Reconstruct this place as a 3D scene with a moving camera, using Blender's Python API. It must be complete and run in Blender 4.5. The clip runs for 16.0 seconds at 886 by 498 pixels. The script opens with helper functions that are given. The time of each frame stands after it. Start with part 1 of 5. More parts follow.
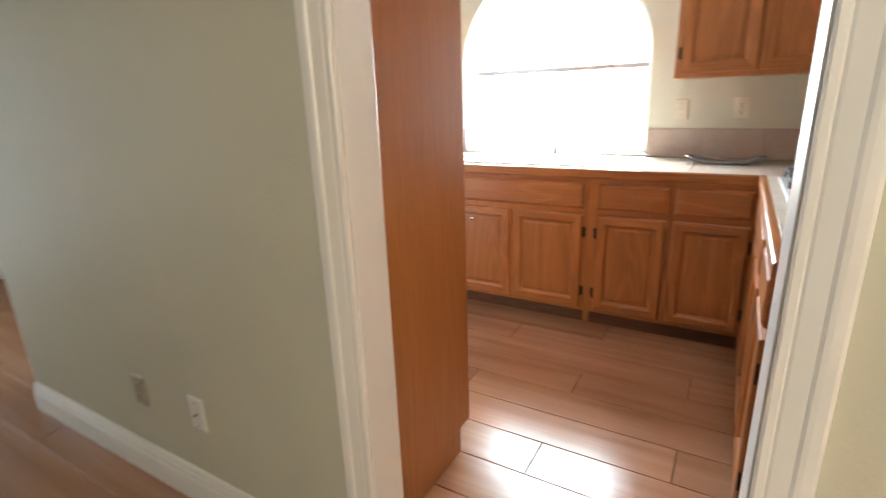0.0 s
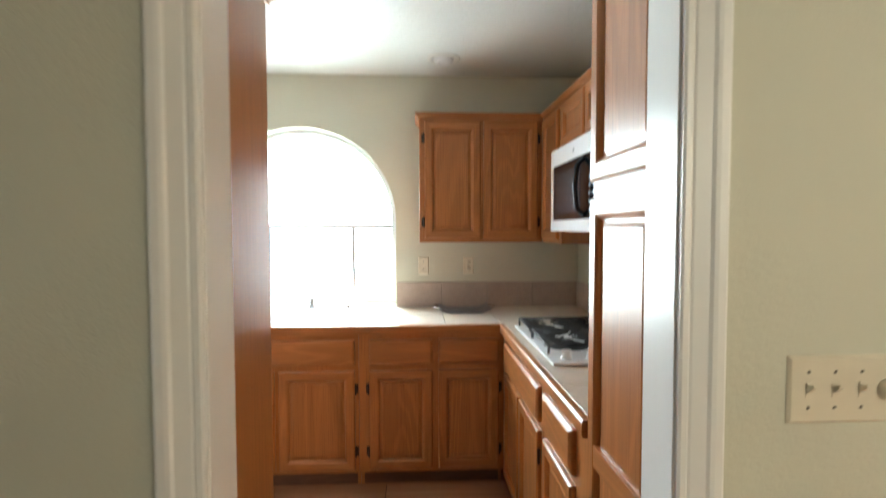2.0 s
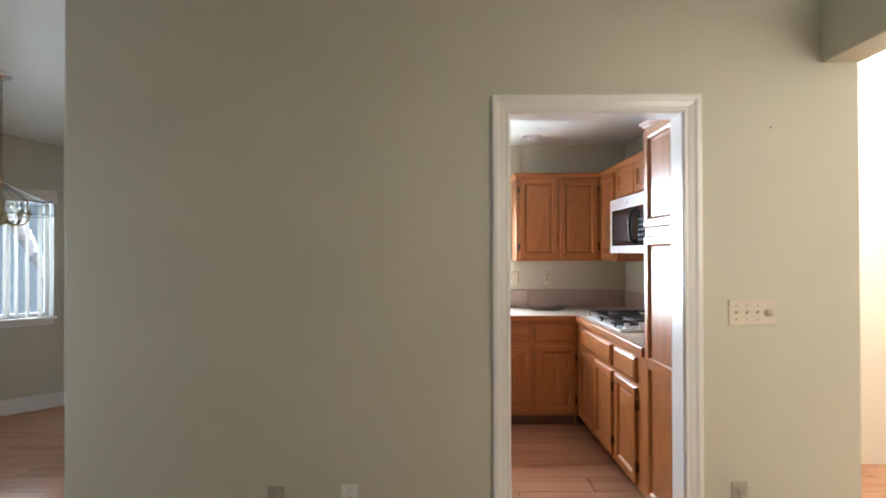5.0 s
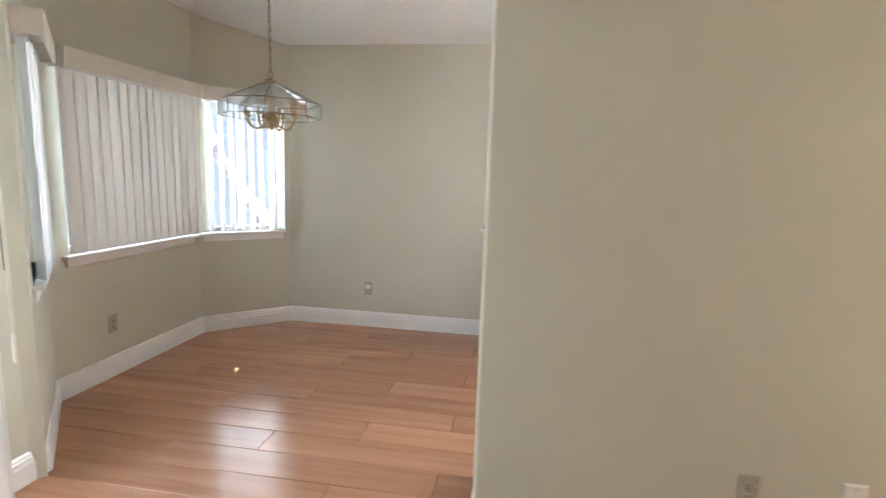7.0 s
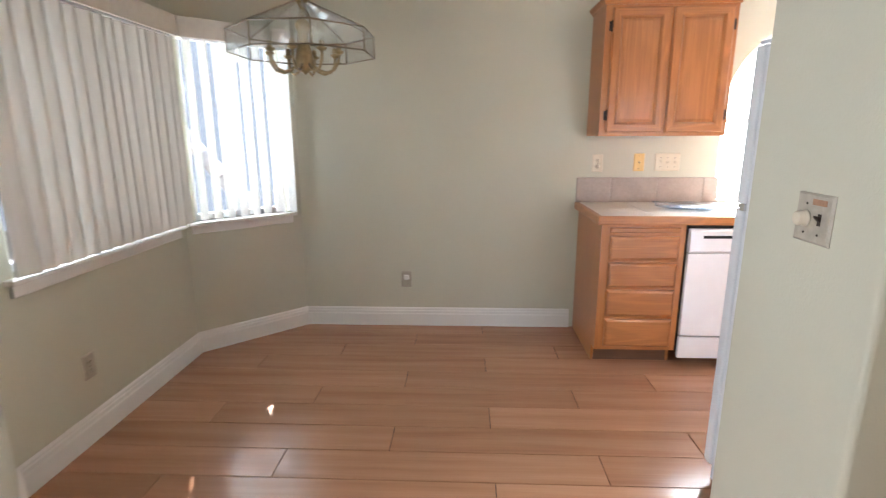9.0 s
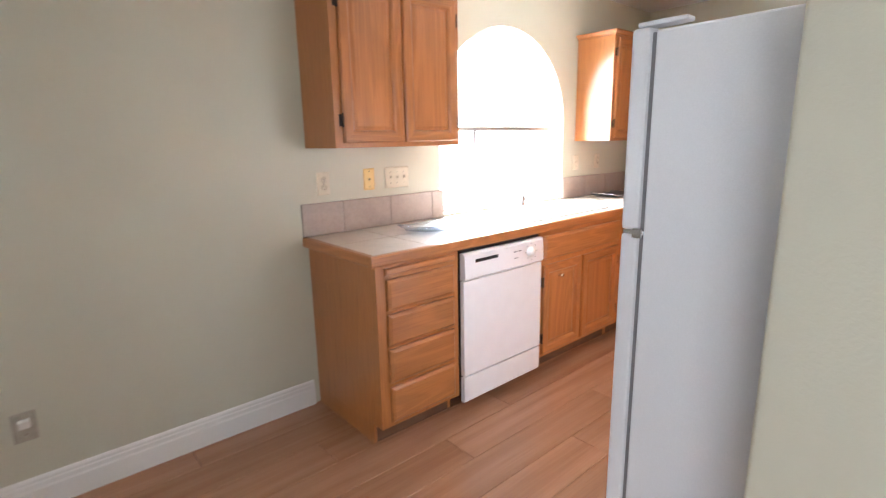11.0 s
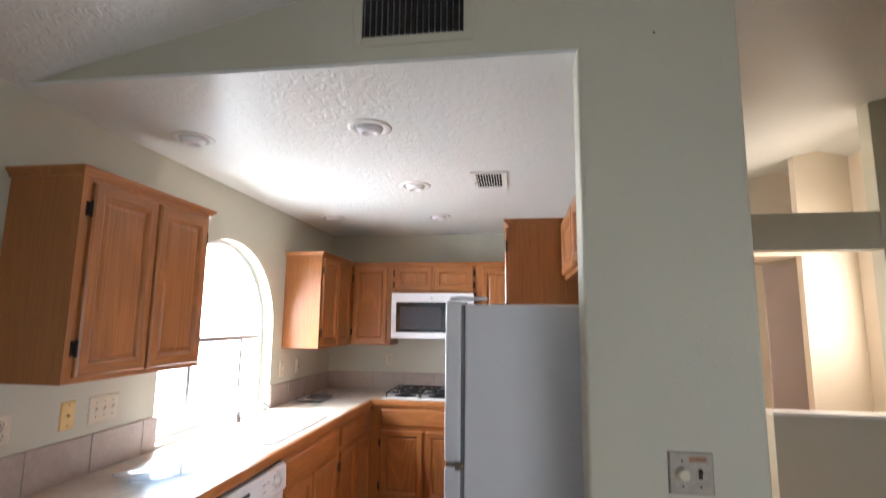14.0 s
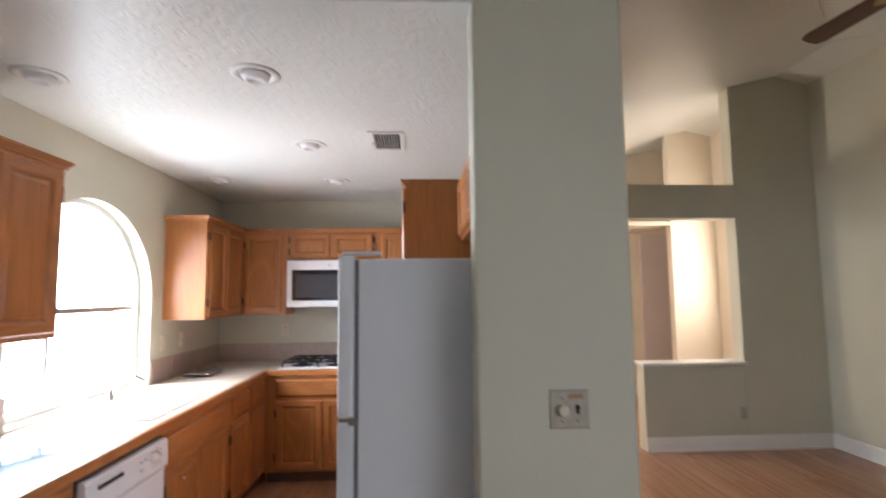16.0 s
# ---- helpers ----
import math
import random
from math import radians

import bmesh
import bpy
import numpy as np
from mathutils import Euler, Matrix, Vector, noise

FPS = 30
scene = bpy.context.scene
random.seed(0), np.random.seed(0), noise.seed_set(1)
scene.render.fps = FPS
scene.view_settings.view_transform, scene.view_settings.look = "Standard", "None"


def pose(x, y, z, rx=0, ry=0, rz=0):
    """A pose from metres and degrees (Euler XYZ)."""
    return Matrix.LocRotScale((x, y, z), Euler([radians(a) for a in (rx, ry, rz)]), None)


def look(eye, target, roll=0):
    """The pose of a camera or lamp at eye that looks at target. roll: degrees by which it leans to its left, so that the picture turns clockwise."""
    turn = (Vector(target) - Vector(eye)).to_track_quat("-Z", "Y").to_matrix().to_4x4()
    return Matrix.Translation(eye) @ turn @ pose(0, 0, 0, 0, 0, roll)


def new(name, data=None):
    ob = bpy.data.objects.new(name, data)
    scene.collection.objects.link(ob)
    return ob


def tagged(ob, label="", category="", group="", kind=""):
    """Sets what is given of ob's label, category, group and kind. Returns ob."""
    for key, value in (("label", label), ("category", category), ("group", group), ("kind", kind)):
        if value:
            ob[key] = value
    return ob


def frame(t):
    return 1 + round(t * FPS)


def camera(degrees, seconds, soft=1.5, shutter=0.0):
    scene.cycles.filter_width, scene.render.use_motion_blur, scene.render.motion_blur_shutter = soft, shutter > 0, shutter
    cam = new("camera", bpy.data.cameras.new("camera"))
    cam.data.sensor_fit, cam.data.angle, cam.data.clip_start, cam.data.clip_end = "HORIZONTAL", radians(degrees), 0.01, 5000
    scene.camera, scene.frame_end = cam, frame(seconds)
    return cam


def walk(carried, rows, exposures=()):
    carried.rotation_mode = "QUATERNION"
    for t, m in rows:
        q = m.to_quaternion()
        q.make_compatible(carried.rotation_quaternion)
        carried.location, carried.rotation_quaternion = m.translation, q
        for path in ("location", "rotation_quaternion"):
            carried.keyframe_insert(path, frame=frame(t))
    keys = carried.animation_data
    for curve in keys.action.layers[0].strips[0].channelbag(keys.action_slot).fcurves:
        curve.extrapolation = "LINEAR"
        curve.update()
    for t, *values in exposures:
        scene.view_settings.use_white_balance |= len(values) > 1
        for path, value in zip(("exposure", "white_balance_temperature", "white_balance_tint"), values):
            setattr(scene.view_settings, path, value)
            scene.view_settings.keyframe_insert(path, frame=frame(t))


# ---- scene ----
cam = camera(83.3, 16.0, 1.2, 0.4)
PATH = [
    (0, (0.0, 0.93, 1.296), (-0.977, 2.576, 0.719), -2.0),
    (0.5, (-0.142, 1.032, 1.287), (-0.672, 2.843, 0.622), -2.1),
    (1, (-0.19, 1.145, 1.289), (-0.431, 2.999, 0.58), -1.1),
    (1.5, (-0.232, 1.11, 1.386), (-0.274, 3.04, 0.865), -1.1),
    (2, (-0.346, 0.909, 1.442), (-0.245, 2.905, 1.358), -0.1),
    (2.5, (-0.396, 0.602, 1.55), (-0.27, 2.583, 1.796), 0.6),
    (3, (-0.49, 0.316, 1.59), (-0.39, 2.261, 2.047), 0.4),
    (3.2, (-0.547, 0.201, 1.603), (-0.443, 2.127, 2.129), 0.6),
    (5.3, (-1.171, -0.488, 1.415), (-1.216, 1.51, 1.349), 0.1),
    (5.5, (-1.351, -0.404, 1.404), (-1.434, 1.591, 1.302), 0.8),
    (6, (-1.745, -0.262, 1.388), (-1.918, 1.721, 1.194), 1.3),
    (6.5, (-2.17, -0.16, 1.379), (-2.391, 1.814, 1.146), 0.8),
    (7, (-2.502, 0.004, 1.389), (-2.81, 1.958, 1.091), 1.8),
    (7.5, (-2.839, 0.184, 1.384), (-3.242, 2.117, 1.067), 1.1),
    (8, (-3.132, 0.331, 1.384), (-3.547, 2.256, 1.03), -0.4),
    (8.2, (-3.215, 0.415, 1.38), (-3.608, 2.338, 0.993), -0.5),
    (10.5, (-3.644, 1.568, 1.373), (-2.679, 3.25, 0.881), -0.3),
    (11, (-3.742, 1.885, 1.382), (-2.463, 3.362, 0.956), -1.1),
    (11.5, (-3.706, 2.112, 1.399), (-2.175, 3.344, 1.028), -0.4),
    (12, (-3.717, 2.261, 1.432), (-1.931, 3.125, 1.18), -0.0),
    (12.5, (-3.835, 2.349, 1.452), (-1.9, 2.825, 1.274), -0.5),
    (13, (-3.989, 2.352, 1.461), (-2.013, 2.634, 1.329), 0.8),
    (13.5, (-4.094, 2.36, 1.513), (-2.112, 2.622, 1.521), 0.7),
    (14, (-4.148, 2.384, 1.592), (-2.188, 2.664, 1.875), 0.7),
    (14.5, (-4.181, 2.387, 1.65), (-2.263, 2.655, 2.152), 1.6),
    (15, (-4.187, 2.393, 1.651), (-2.28, 2.646, 2.199), 1.6),
    (15.5, (-4.145, 2.398, 1.603), (-2.194, 2.573, 2.008), 0.4),
    (16, (-4.113, 2.355, 1.528), (-2.124, 2.249, 1.707), -0.6),
]
walk(cam, [(t, look(eye, target, roll)) for t, eye, target, roll in PATH],
     [(0, 2.62, 6000, 4), (0.5, 2.48, 5750, -4), (1.0, 2.45, 5700, -5), (1.5, 2.40, 5750, -5), (2.5, 2.10, 6150, 4), (3, 2.15, 6200, 7), (5.5, 2.78, 5700, 7),
      (6.5, 3.38, 5900, 7), (7, 3.38, 5950, 11), (7.5, 3.20, 6100, 14), (8, 3.20, 6150, 13), (10.3, 3.20, 6150, 13), (11, 3.08, 6100, 14), (12, 2.72, 6100, 14), (12.5, 2.42, 6100, 14), (13, 2.20, 6100, 15), (14.5, 2.12, 6050, 13), (16, 2.02, 6100, 15)])

# ---------------------------------------------------------------- plan, in metres
YW = 4.22            # north wall, inner face
YA = 1.70           # wall between living room and kitchen, living-room face
YK = 1.815           # the same wall, kitchen face
XK = 0.735           # kitchen east wall, inner face
XG, XG2 = -2.63, -2.515   # gable wall with the wide opening to the kitchen
XE, XE2 = 0.68, 0.84      # living-room east wall with pass-through
XW = -4.57           # west wall with the sliding door
YS = -1.70           # south wall
KC = 2.44            # flat kitchen ceiling
SLOPE = 0.232


def vault(y):
    return KC + SLOPE * (YW - y) if y > -1.35 else KC + SLOPE * (YW + 1.35) - SLOPE * (-1.35 - y)


# ---------------------------------------------------------------- world and light
world = bpy.data.worlds.new("sky")
scene.world = world
world.use_nodes = True
wn = world.node_tree.nodes
sky = wn.new("ShaderNodeTexSky")
sky.sky_type, sky.sun_disc, sky.sun_elevation, sky.sun_rotation = "NISHITA", False, radians(40), radians(343)
wn["Background"].inputs["Strength"].default_value = 0.05
world.node_tree.links.new(sky.outputs[0], wn["Background"].inputs["Color"])


def area_lamp(name, eye, target, sx, sy, watts, colour):
    d = bpy.data.lights.new(name, "AREA")
    d.shape, d.size, d.size_y, d.energy, d.color = "RECTANGLE", sx, sy, watts, colour
    o = new(name, d)
    o.matrix_world = look(eye, target)
    return o


sun = bpy.data.lights.new("sun", "SUN")
sun.energy, sun.angle, sun.color = 5.0, radians(0.5), (1.0, 0.94, 0.84)
new("sun", sun).matrix_world = look((-0.222 * 15, 0.733 * 15, 0.643 * 15), (0, 0, 0))

area_lamp("kitchen_window_light", (-1.11, 4.64, 1.35), (-1.11, 3.6, 1.45), 1.3, 1.0, 14, (0.90, 0.95, 1.0))
area_lamp("kitchen_window_skylight", (-1.11, 4.70, 2.08), (-1.11, 3.95, 0.9), 1.3, 0.4, 18, (0.92, 0.96, 1.0))
area_lamp("bay_window_light", (-5.45, 3.05, 1.4), (-4.0, 3.05, 1.2), 1.2, 1.1, 3.8, (0.90, 0.95, 1.0))
area_lamp("bay_window_light", (-5.12, 4.22, 1.4), (-4.3, 3.4, 1.2), 0.7, 1.1, 2.6, (0.90, 0.95, 1.0))
area_lamp("sliding_door_light", (-4.95, 0.55, 1.1), (-3.0, 0.55, 1.0), 1.8, 2.0, 11, (0.95, 0.97, 1.0))
# added warm fill at the hall's south end; no window is built there
area_lamp("entry_fill_light", (1.55, -1.60, 1.9), (1.8, 1.0, 1.8), 1.0, 1.4, 11, (1.0, 0.88, 0.72))
hall_lamp = bpy.data.lights.new("hall_lamp_light", "POINT")
hall_lamp.energy, hall_lamp.color, hall_lamp.shadow_soft_size = 24, (1.0, 0.89, 0.76), 0.12
new("hall_lamp_light", hall_lamp).location = (1.38, 2.14, 2.36)


# ---------------------------------------------------------------- materials
def mat(name, rough=0.5, metal=0.0):
    m = bpy.data.materials.new(name)
    m.use_nodes = True
    nt = m.node_tree
    b = nt.nodes["Principled BSDF"]
    b.inputs["Roughness"].default_value, b.inputs["Metallic"].default_value = rough, metal
    return m, nt, b


def node(nt, kind, **values):
    n = nt.nodes.new(kind)
    for k, v in values.items():
        n.inputs[k.replace("_", " ")].default_value = v
    return n


def coords(nt, scale, shift=True):
    """Object coordinates, stretched, shifted at random from object to object."""
    c = nt.nodes.new("ShaderNodeTexCoord")
    mp = nt.nodes.new("ShaderNodeMapping")
    mp.inputs["Scale"].default_value = scale
    nt.links.new(c.outputs["Object"], mp.inputs["Vector"])
    if shift:
        info = nt.nodes.new("ShaderNodeObjectInfo")
        mul = nt.nodes.new("ShaderNodeMath")
        mul.operation = "MULTIPLY"
        mul.inputs[1].default_value = 37.0
        comb = nt.nodes.new("ShaderNodeCombineXYZ")
        nt.links.new(info.outputs["Random"], mul.inputs[0])
        for i in range(3):
            nt.links.new(mul.outputs[0], comb.inputs[i])
        nt.links.new(comb.outputs[0], mp.inputs["Location"])
    return mp.outputs["Vector"]


def ramp(nt, fac, stops):
    r = nt.nodes.new("ShaderNodeValToRGB")
    els = r.color_ramp.elements
    while len(els) < len(stops):
        els.new(0.5)
    for e, (p, c) in zip(els, stops):
        e.position, e.color = p, (*c, 1)
    nt.links.new(fac, r.inputs["Fac"])
    return r.outputs["Color"]


def mix(nt, fac, a, b, how="MIX"):
    m = nt.nodes.new("ShaderNodeMix")
    m.data_type, m.blend_type = "RGBA", how
    for sock, v in ((m.inputs["Factor"], fac), (m.inputs["A"], a), (m.inputs["B"], b)):
        if isinstance(v, (int, float)):
            sock.default_value = v
        elif isinstance(v, tuple):
            sock.default_value = (*v, 1)
        else:
            nt.links.new(v, sock)
    return m.outputs["Result"]


def bump(nt, b, height, strength, distance=0.01):
    n = nt.nodes.new("ShaderNodeBump")
    n.inputs["Strength"].default_value, n.inputs["Distance"].default_value = strength, distance
    nt.links.new(height, n.inputs["Height"])
    nt.links.new(n.outputs["Normal"], b.inputs["Normal"])


def noise_tex(nt, vec, scale, detail=4, rough=0.5, distort=0.0):
    n = nt.nodes.new("ShaderNodeTexNoise")
    n.inputs["Scale"].default_value, n.inputs["Detail"].default_value = scale, detail
    n.inputs["Roughness"].default_value, n.inputs["Distortion"].default_value = rough, distort
    nt.links.new(vec, n.inputs["Vector"])
    return n.outputs["Fac"]


def painted(name, colour, rough, peel, strength, blotch=0.06):
    """Rolled paint over sprayed drywall texture."""
    m, nt, b = mat(name, rough)
    v = coords(nt, (1, 1, 1), False)
    big = noise_tex(nt, v, 1.3, 3)
    dark = tuple(c * (1 - blotch * 1.6) for c in colour)
    lite = tuple(min(1, c * (1 + blotch)) for c in colour)
    nt.links.new(ramp(nt, big, [(0.3, dark), (0.7, lite)]), b.inputs["Base Color"])
    fine = noise_tex(nt, v, peel, 3, 0.55, 0.6)
    bump(nt, b, fine, strength, 0.004)
    return m


def knockdown(name, colour):
    """Knockdown ceiling texture: flattened islands of plaster."""
    m, nt, b = mat(name, 0.36)
    v = coords(nt, (1, 1, 1), False)
    isl = noise_tex(nt, v, 26, 3, 0.5, 0.8)
    lift = ramp(nt, isl, [(0.44, (0, 0, 0)), (0.54, (1, 1, 1))])
    big = noise_tex(nt, v, 0.9, 2)
    nt.links.new(ramp(nt, big, [(0.3, tuple(c * 0.95 for c in colour)), (0.7, colour)]), b.inputs["Base Color"])
    bump(nt, b, lift, 0.35, 0.004)
    return m


def oak(name, along, light, dark, rough=0.38, figured=0.35):
    """Varnished red oak with cathedral figure and open pores. along: the axis of the grain."""
    m, nt, b = mat(name, rough)
    s = {"x": (0.9, 6.5, 6.5), "y": (6.5, 0.9, 6.5), "z": (6.5, 6.5, 0.9)}[along]
    s2 = {"x": (4, 210, 210), "y": (210, 4, 210), "z": (210, 210, 4)}[along]
    s3 = {"x": (0.6, 2.5, 2.5), "y": (2.5, 0.6, 2.5), "z": (2.5, 2.5, 0.6)}[along]
    field = noise_tex(nt, coords(nt, s), 0.55, 2, 0.45, 0.35)
    mul = nt.nodes.new("ShaderNodeMath")
    mul.operation, mul.inputs[1].default_value = "MULTIPLY", 95.0
    nt.links.new(field, mul.inputs[0])
    wav = nt.nodes.new("ShaderNodeMath")
    wav.operation = "SINE"
    nt.links.new(mul.outputs[0], wav.inputs[0])
    broad = noise_tex(nt, coords(nt, s3), 1.0, 3, 0.5)
    pores = noise_tex(nt, coords(nt, s2), 1.0, 2, 0.6)
    mid = tuple((a + c) / 2 for a, c in zip(light, dark))
    base = ramp(nt, broad, [(0.28, mid), (0.72, light)])
    figure = ramp(nt, wav.outputs[0], [(0.0, tuple(c * 0.74 for c in mid)), (0.55, mid), (0.9, light)])
    rings = mix(nt, figured, base, figure)
    pore = ramp(nt, pores, [(0.34, (0.50, 0.42, 0.36)), (0.48, (1, 1, 1))])
    nt.links.new(mix(nt, 0.36, rings, pore, "MULTIPLY"), b.inputs["Base Color"])
    bump(nt, b, pores, 0.10, 0.002)
    b.inputs["Coat Weight"].default_value, b.inputs["Coat Roughness"].default_value = 0.35, 0.20
    return m


def plain(name, colour, rough=0.5, metal=0.0, vary=0.05, scale=30, bumpy=0.0):
    m, nt, b = mat(name, rough, metal)
    v = coords(nt, (1, 1, 1))
    n = noise_tex(nt, v, scale, 4)
    nt.links.new(ramp(nt, n, [(0.3, tuple(c * (1 - vary) for c in colour)), (0.7, tuple(min(1, c * (1 + vary)) for c in colour))]), b.inputs["Base Color"])
    if bumpy:
        bump(nt, b, n, bumpy, 0.002)
    return m


def glass(name, tint=(1, 1, 1), rough=0.0):
    m, nt, b = mat(name, rough)
    b.inputs["Base Color"].default_value = (*tint, 1)
    b.inputs["Transmission Weight"].default_value, b.inputs["IOR"].default_value = 1.0, 1.45
    return m


def thin_glass(name, tint, gloss=0.035):
    """Window glass: clear, with a slight mirror."""
    m, nt, b = mat(name, 0.02)
    nt.nodes.remove(b)
    t = node(nt, "ShaderNodeBsdfTransparent", Color=(*tint, 1))
    g = node(nt, "ShaderNodeBsdfGlossy", Roughness=0.02)
    lw = node(nt, "ShaderNodeLayerWeight", Blend=0.5)
    pw = nt.nodes.new("ShaderNodeMath")
    pw.operation, pw.inputs[1].default_value = "POWER", 4.0
    nt.links.new(lw.outputs["Facing"], pw.inputs[0])
    f = nt.nodes.new("ShaderNodeMath")
    f.operation, f.inputs[1].default_value, f.inputs[2].default_value = "MULTIPLY_ADD", 0.6, gloss
    nt.links.new(pw.outputs[0], f.inputs[0])
    mx = nt.nodes.new("ShaderNodeMixShader")
    nt.links.new(f.outputs[0], mx.inputs[0])
    nt.links.new(t.outputs[0], mx.inputs[1])
    nt.links.new(g.outputs[0], mx.inputs[2])
    nt.links.new(mx.outputs[0], nt.nodes["Material Output"].inputs["Surface"])
    return m


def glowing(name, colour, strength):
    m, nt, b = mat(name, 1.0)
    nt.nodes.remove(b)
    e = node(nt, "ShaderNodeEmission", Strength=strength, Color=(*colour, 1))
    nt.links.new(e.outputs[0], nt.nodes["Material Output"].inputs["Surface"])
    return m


def plank_wood():
    """Printed oak laminate: long soft streaks, each plank its own tone."""
    m, nt, b = mat("laminate_planks", 0.30)
    info = nt.nodes.new("ShaderNodeObjectInfo")
    v = coords(nt, (0.9, 16, 1))
    broad = noise_tex(nt, v, 1.0, 3, 0.5, 0.2)
    fine = noise_tex(nt, coords(nt, (4, 150, 1)), 1.0, 3, 0.6)
    base = ramp(nt, broad, [(0.28, (0.36, 0.175, 0.094)), (0.5, (0.43, 0.220, 0.122)), (0.74, (0.48, 0.258, 0.150))])
    tone = ramp(nt, info.outputs["Random"], [(0.0, (0.86, 0.85, 0.84)), (1.0, (1.06, 1.06, 1.07))])
    grain = ramp(nt, fine, [(0.3, (0.92, 0.91, 0.90)), (0.6, (1, 1, 1))])
    nt.links.new(mix(nt, 1.0, mix(nt, 1.0, base, tone, "MULTIPLY"), grain, "MULTIPLY"), b.inputs["Base Color"])
    smear = noise_tex(nt, coords(nt, (3, 3, 1)), 2.0, 4)
    rr = ramp(nt, smear, [(0.3, (0.18, 0.18, 0.18)), (0.7, (0.235, 0.235, 0.235))])
    nt.links.new(rr, b.inputs["Roughness"])
    bump(nt, b, fine, 0.06, 0.001)
    return m


def ceramic(name, colour, mottled=0.10, rough=0.33):
    m, nt, b = mat(name, rough)
    v = coords(nt, (1, 1, 1))
    a = noise_tex(nt, v, 9, 5, 0.6)
    base = ramp(nt, a, [(0.3, tuple(c * (1 - mottled) for c in colour)), (0.7, tuple(min(1, c * (1 + mottled)) for c in colour))])
    f = noise_tex(nt, v, 60, 3)
    nt.links.new(mix(nt, 0.35, base, ramp(nt, f, [(0.35, tuple(c * 0.8 for c in colour)), (0.6, colour)])), b.inputs["Base Color"])
    bump(nt, b, a, 0.05, 0.004)
    return m


def blind_vinyl():
    m, nt, b = mat("blind_vinyl", 0.55)
    v = coords(nt, (60, 60, 2))
    n = noise_tex(nt, v, 1.0, 3)
    col = ramp(nt, n, [(0.3, (0.78, 0.77, 0.73)), (0.7, (0.84, 0.83, 0.80))])
    nt.links.new(col, b.inputs["Base Color"])
    tr = nt.nodes.new("ShaderNodeBsdfTranslucent")
    nt.links.new(col, tr.inputs["Color"])
    mx = nt.nodes.new("ShaderNodeMixShader")
    mx.inputs[0].default_value = 0.12
    nt.links.new(b.outputs[0], mx.inputs[1])
    nt.links.new(tr.outputs[0], mx.inputs[2])
    nt.links.new(mx.outputs[0], nt.nodes["Material Output"].inputs["Surface"])
    return m


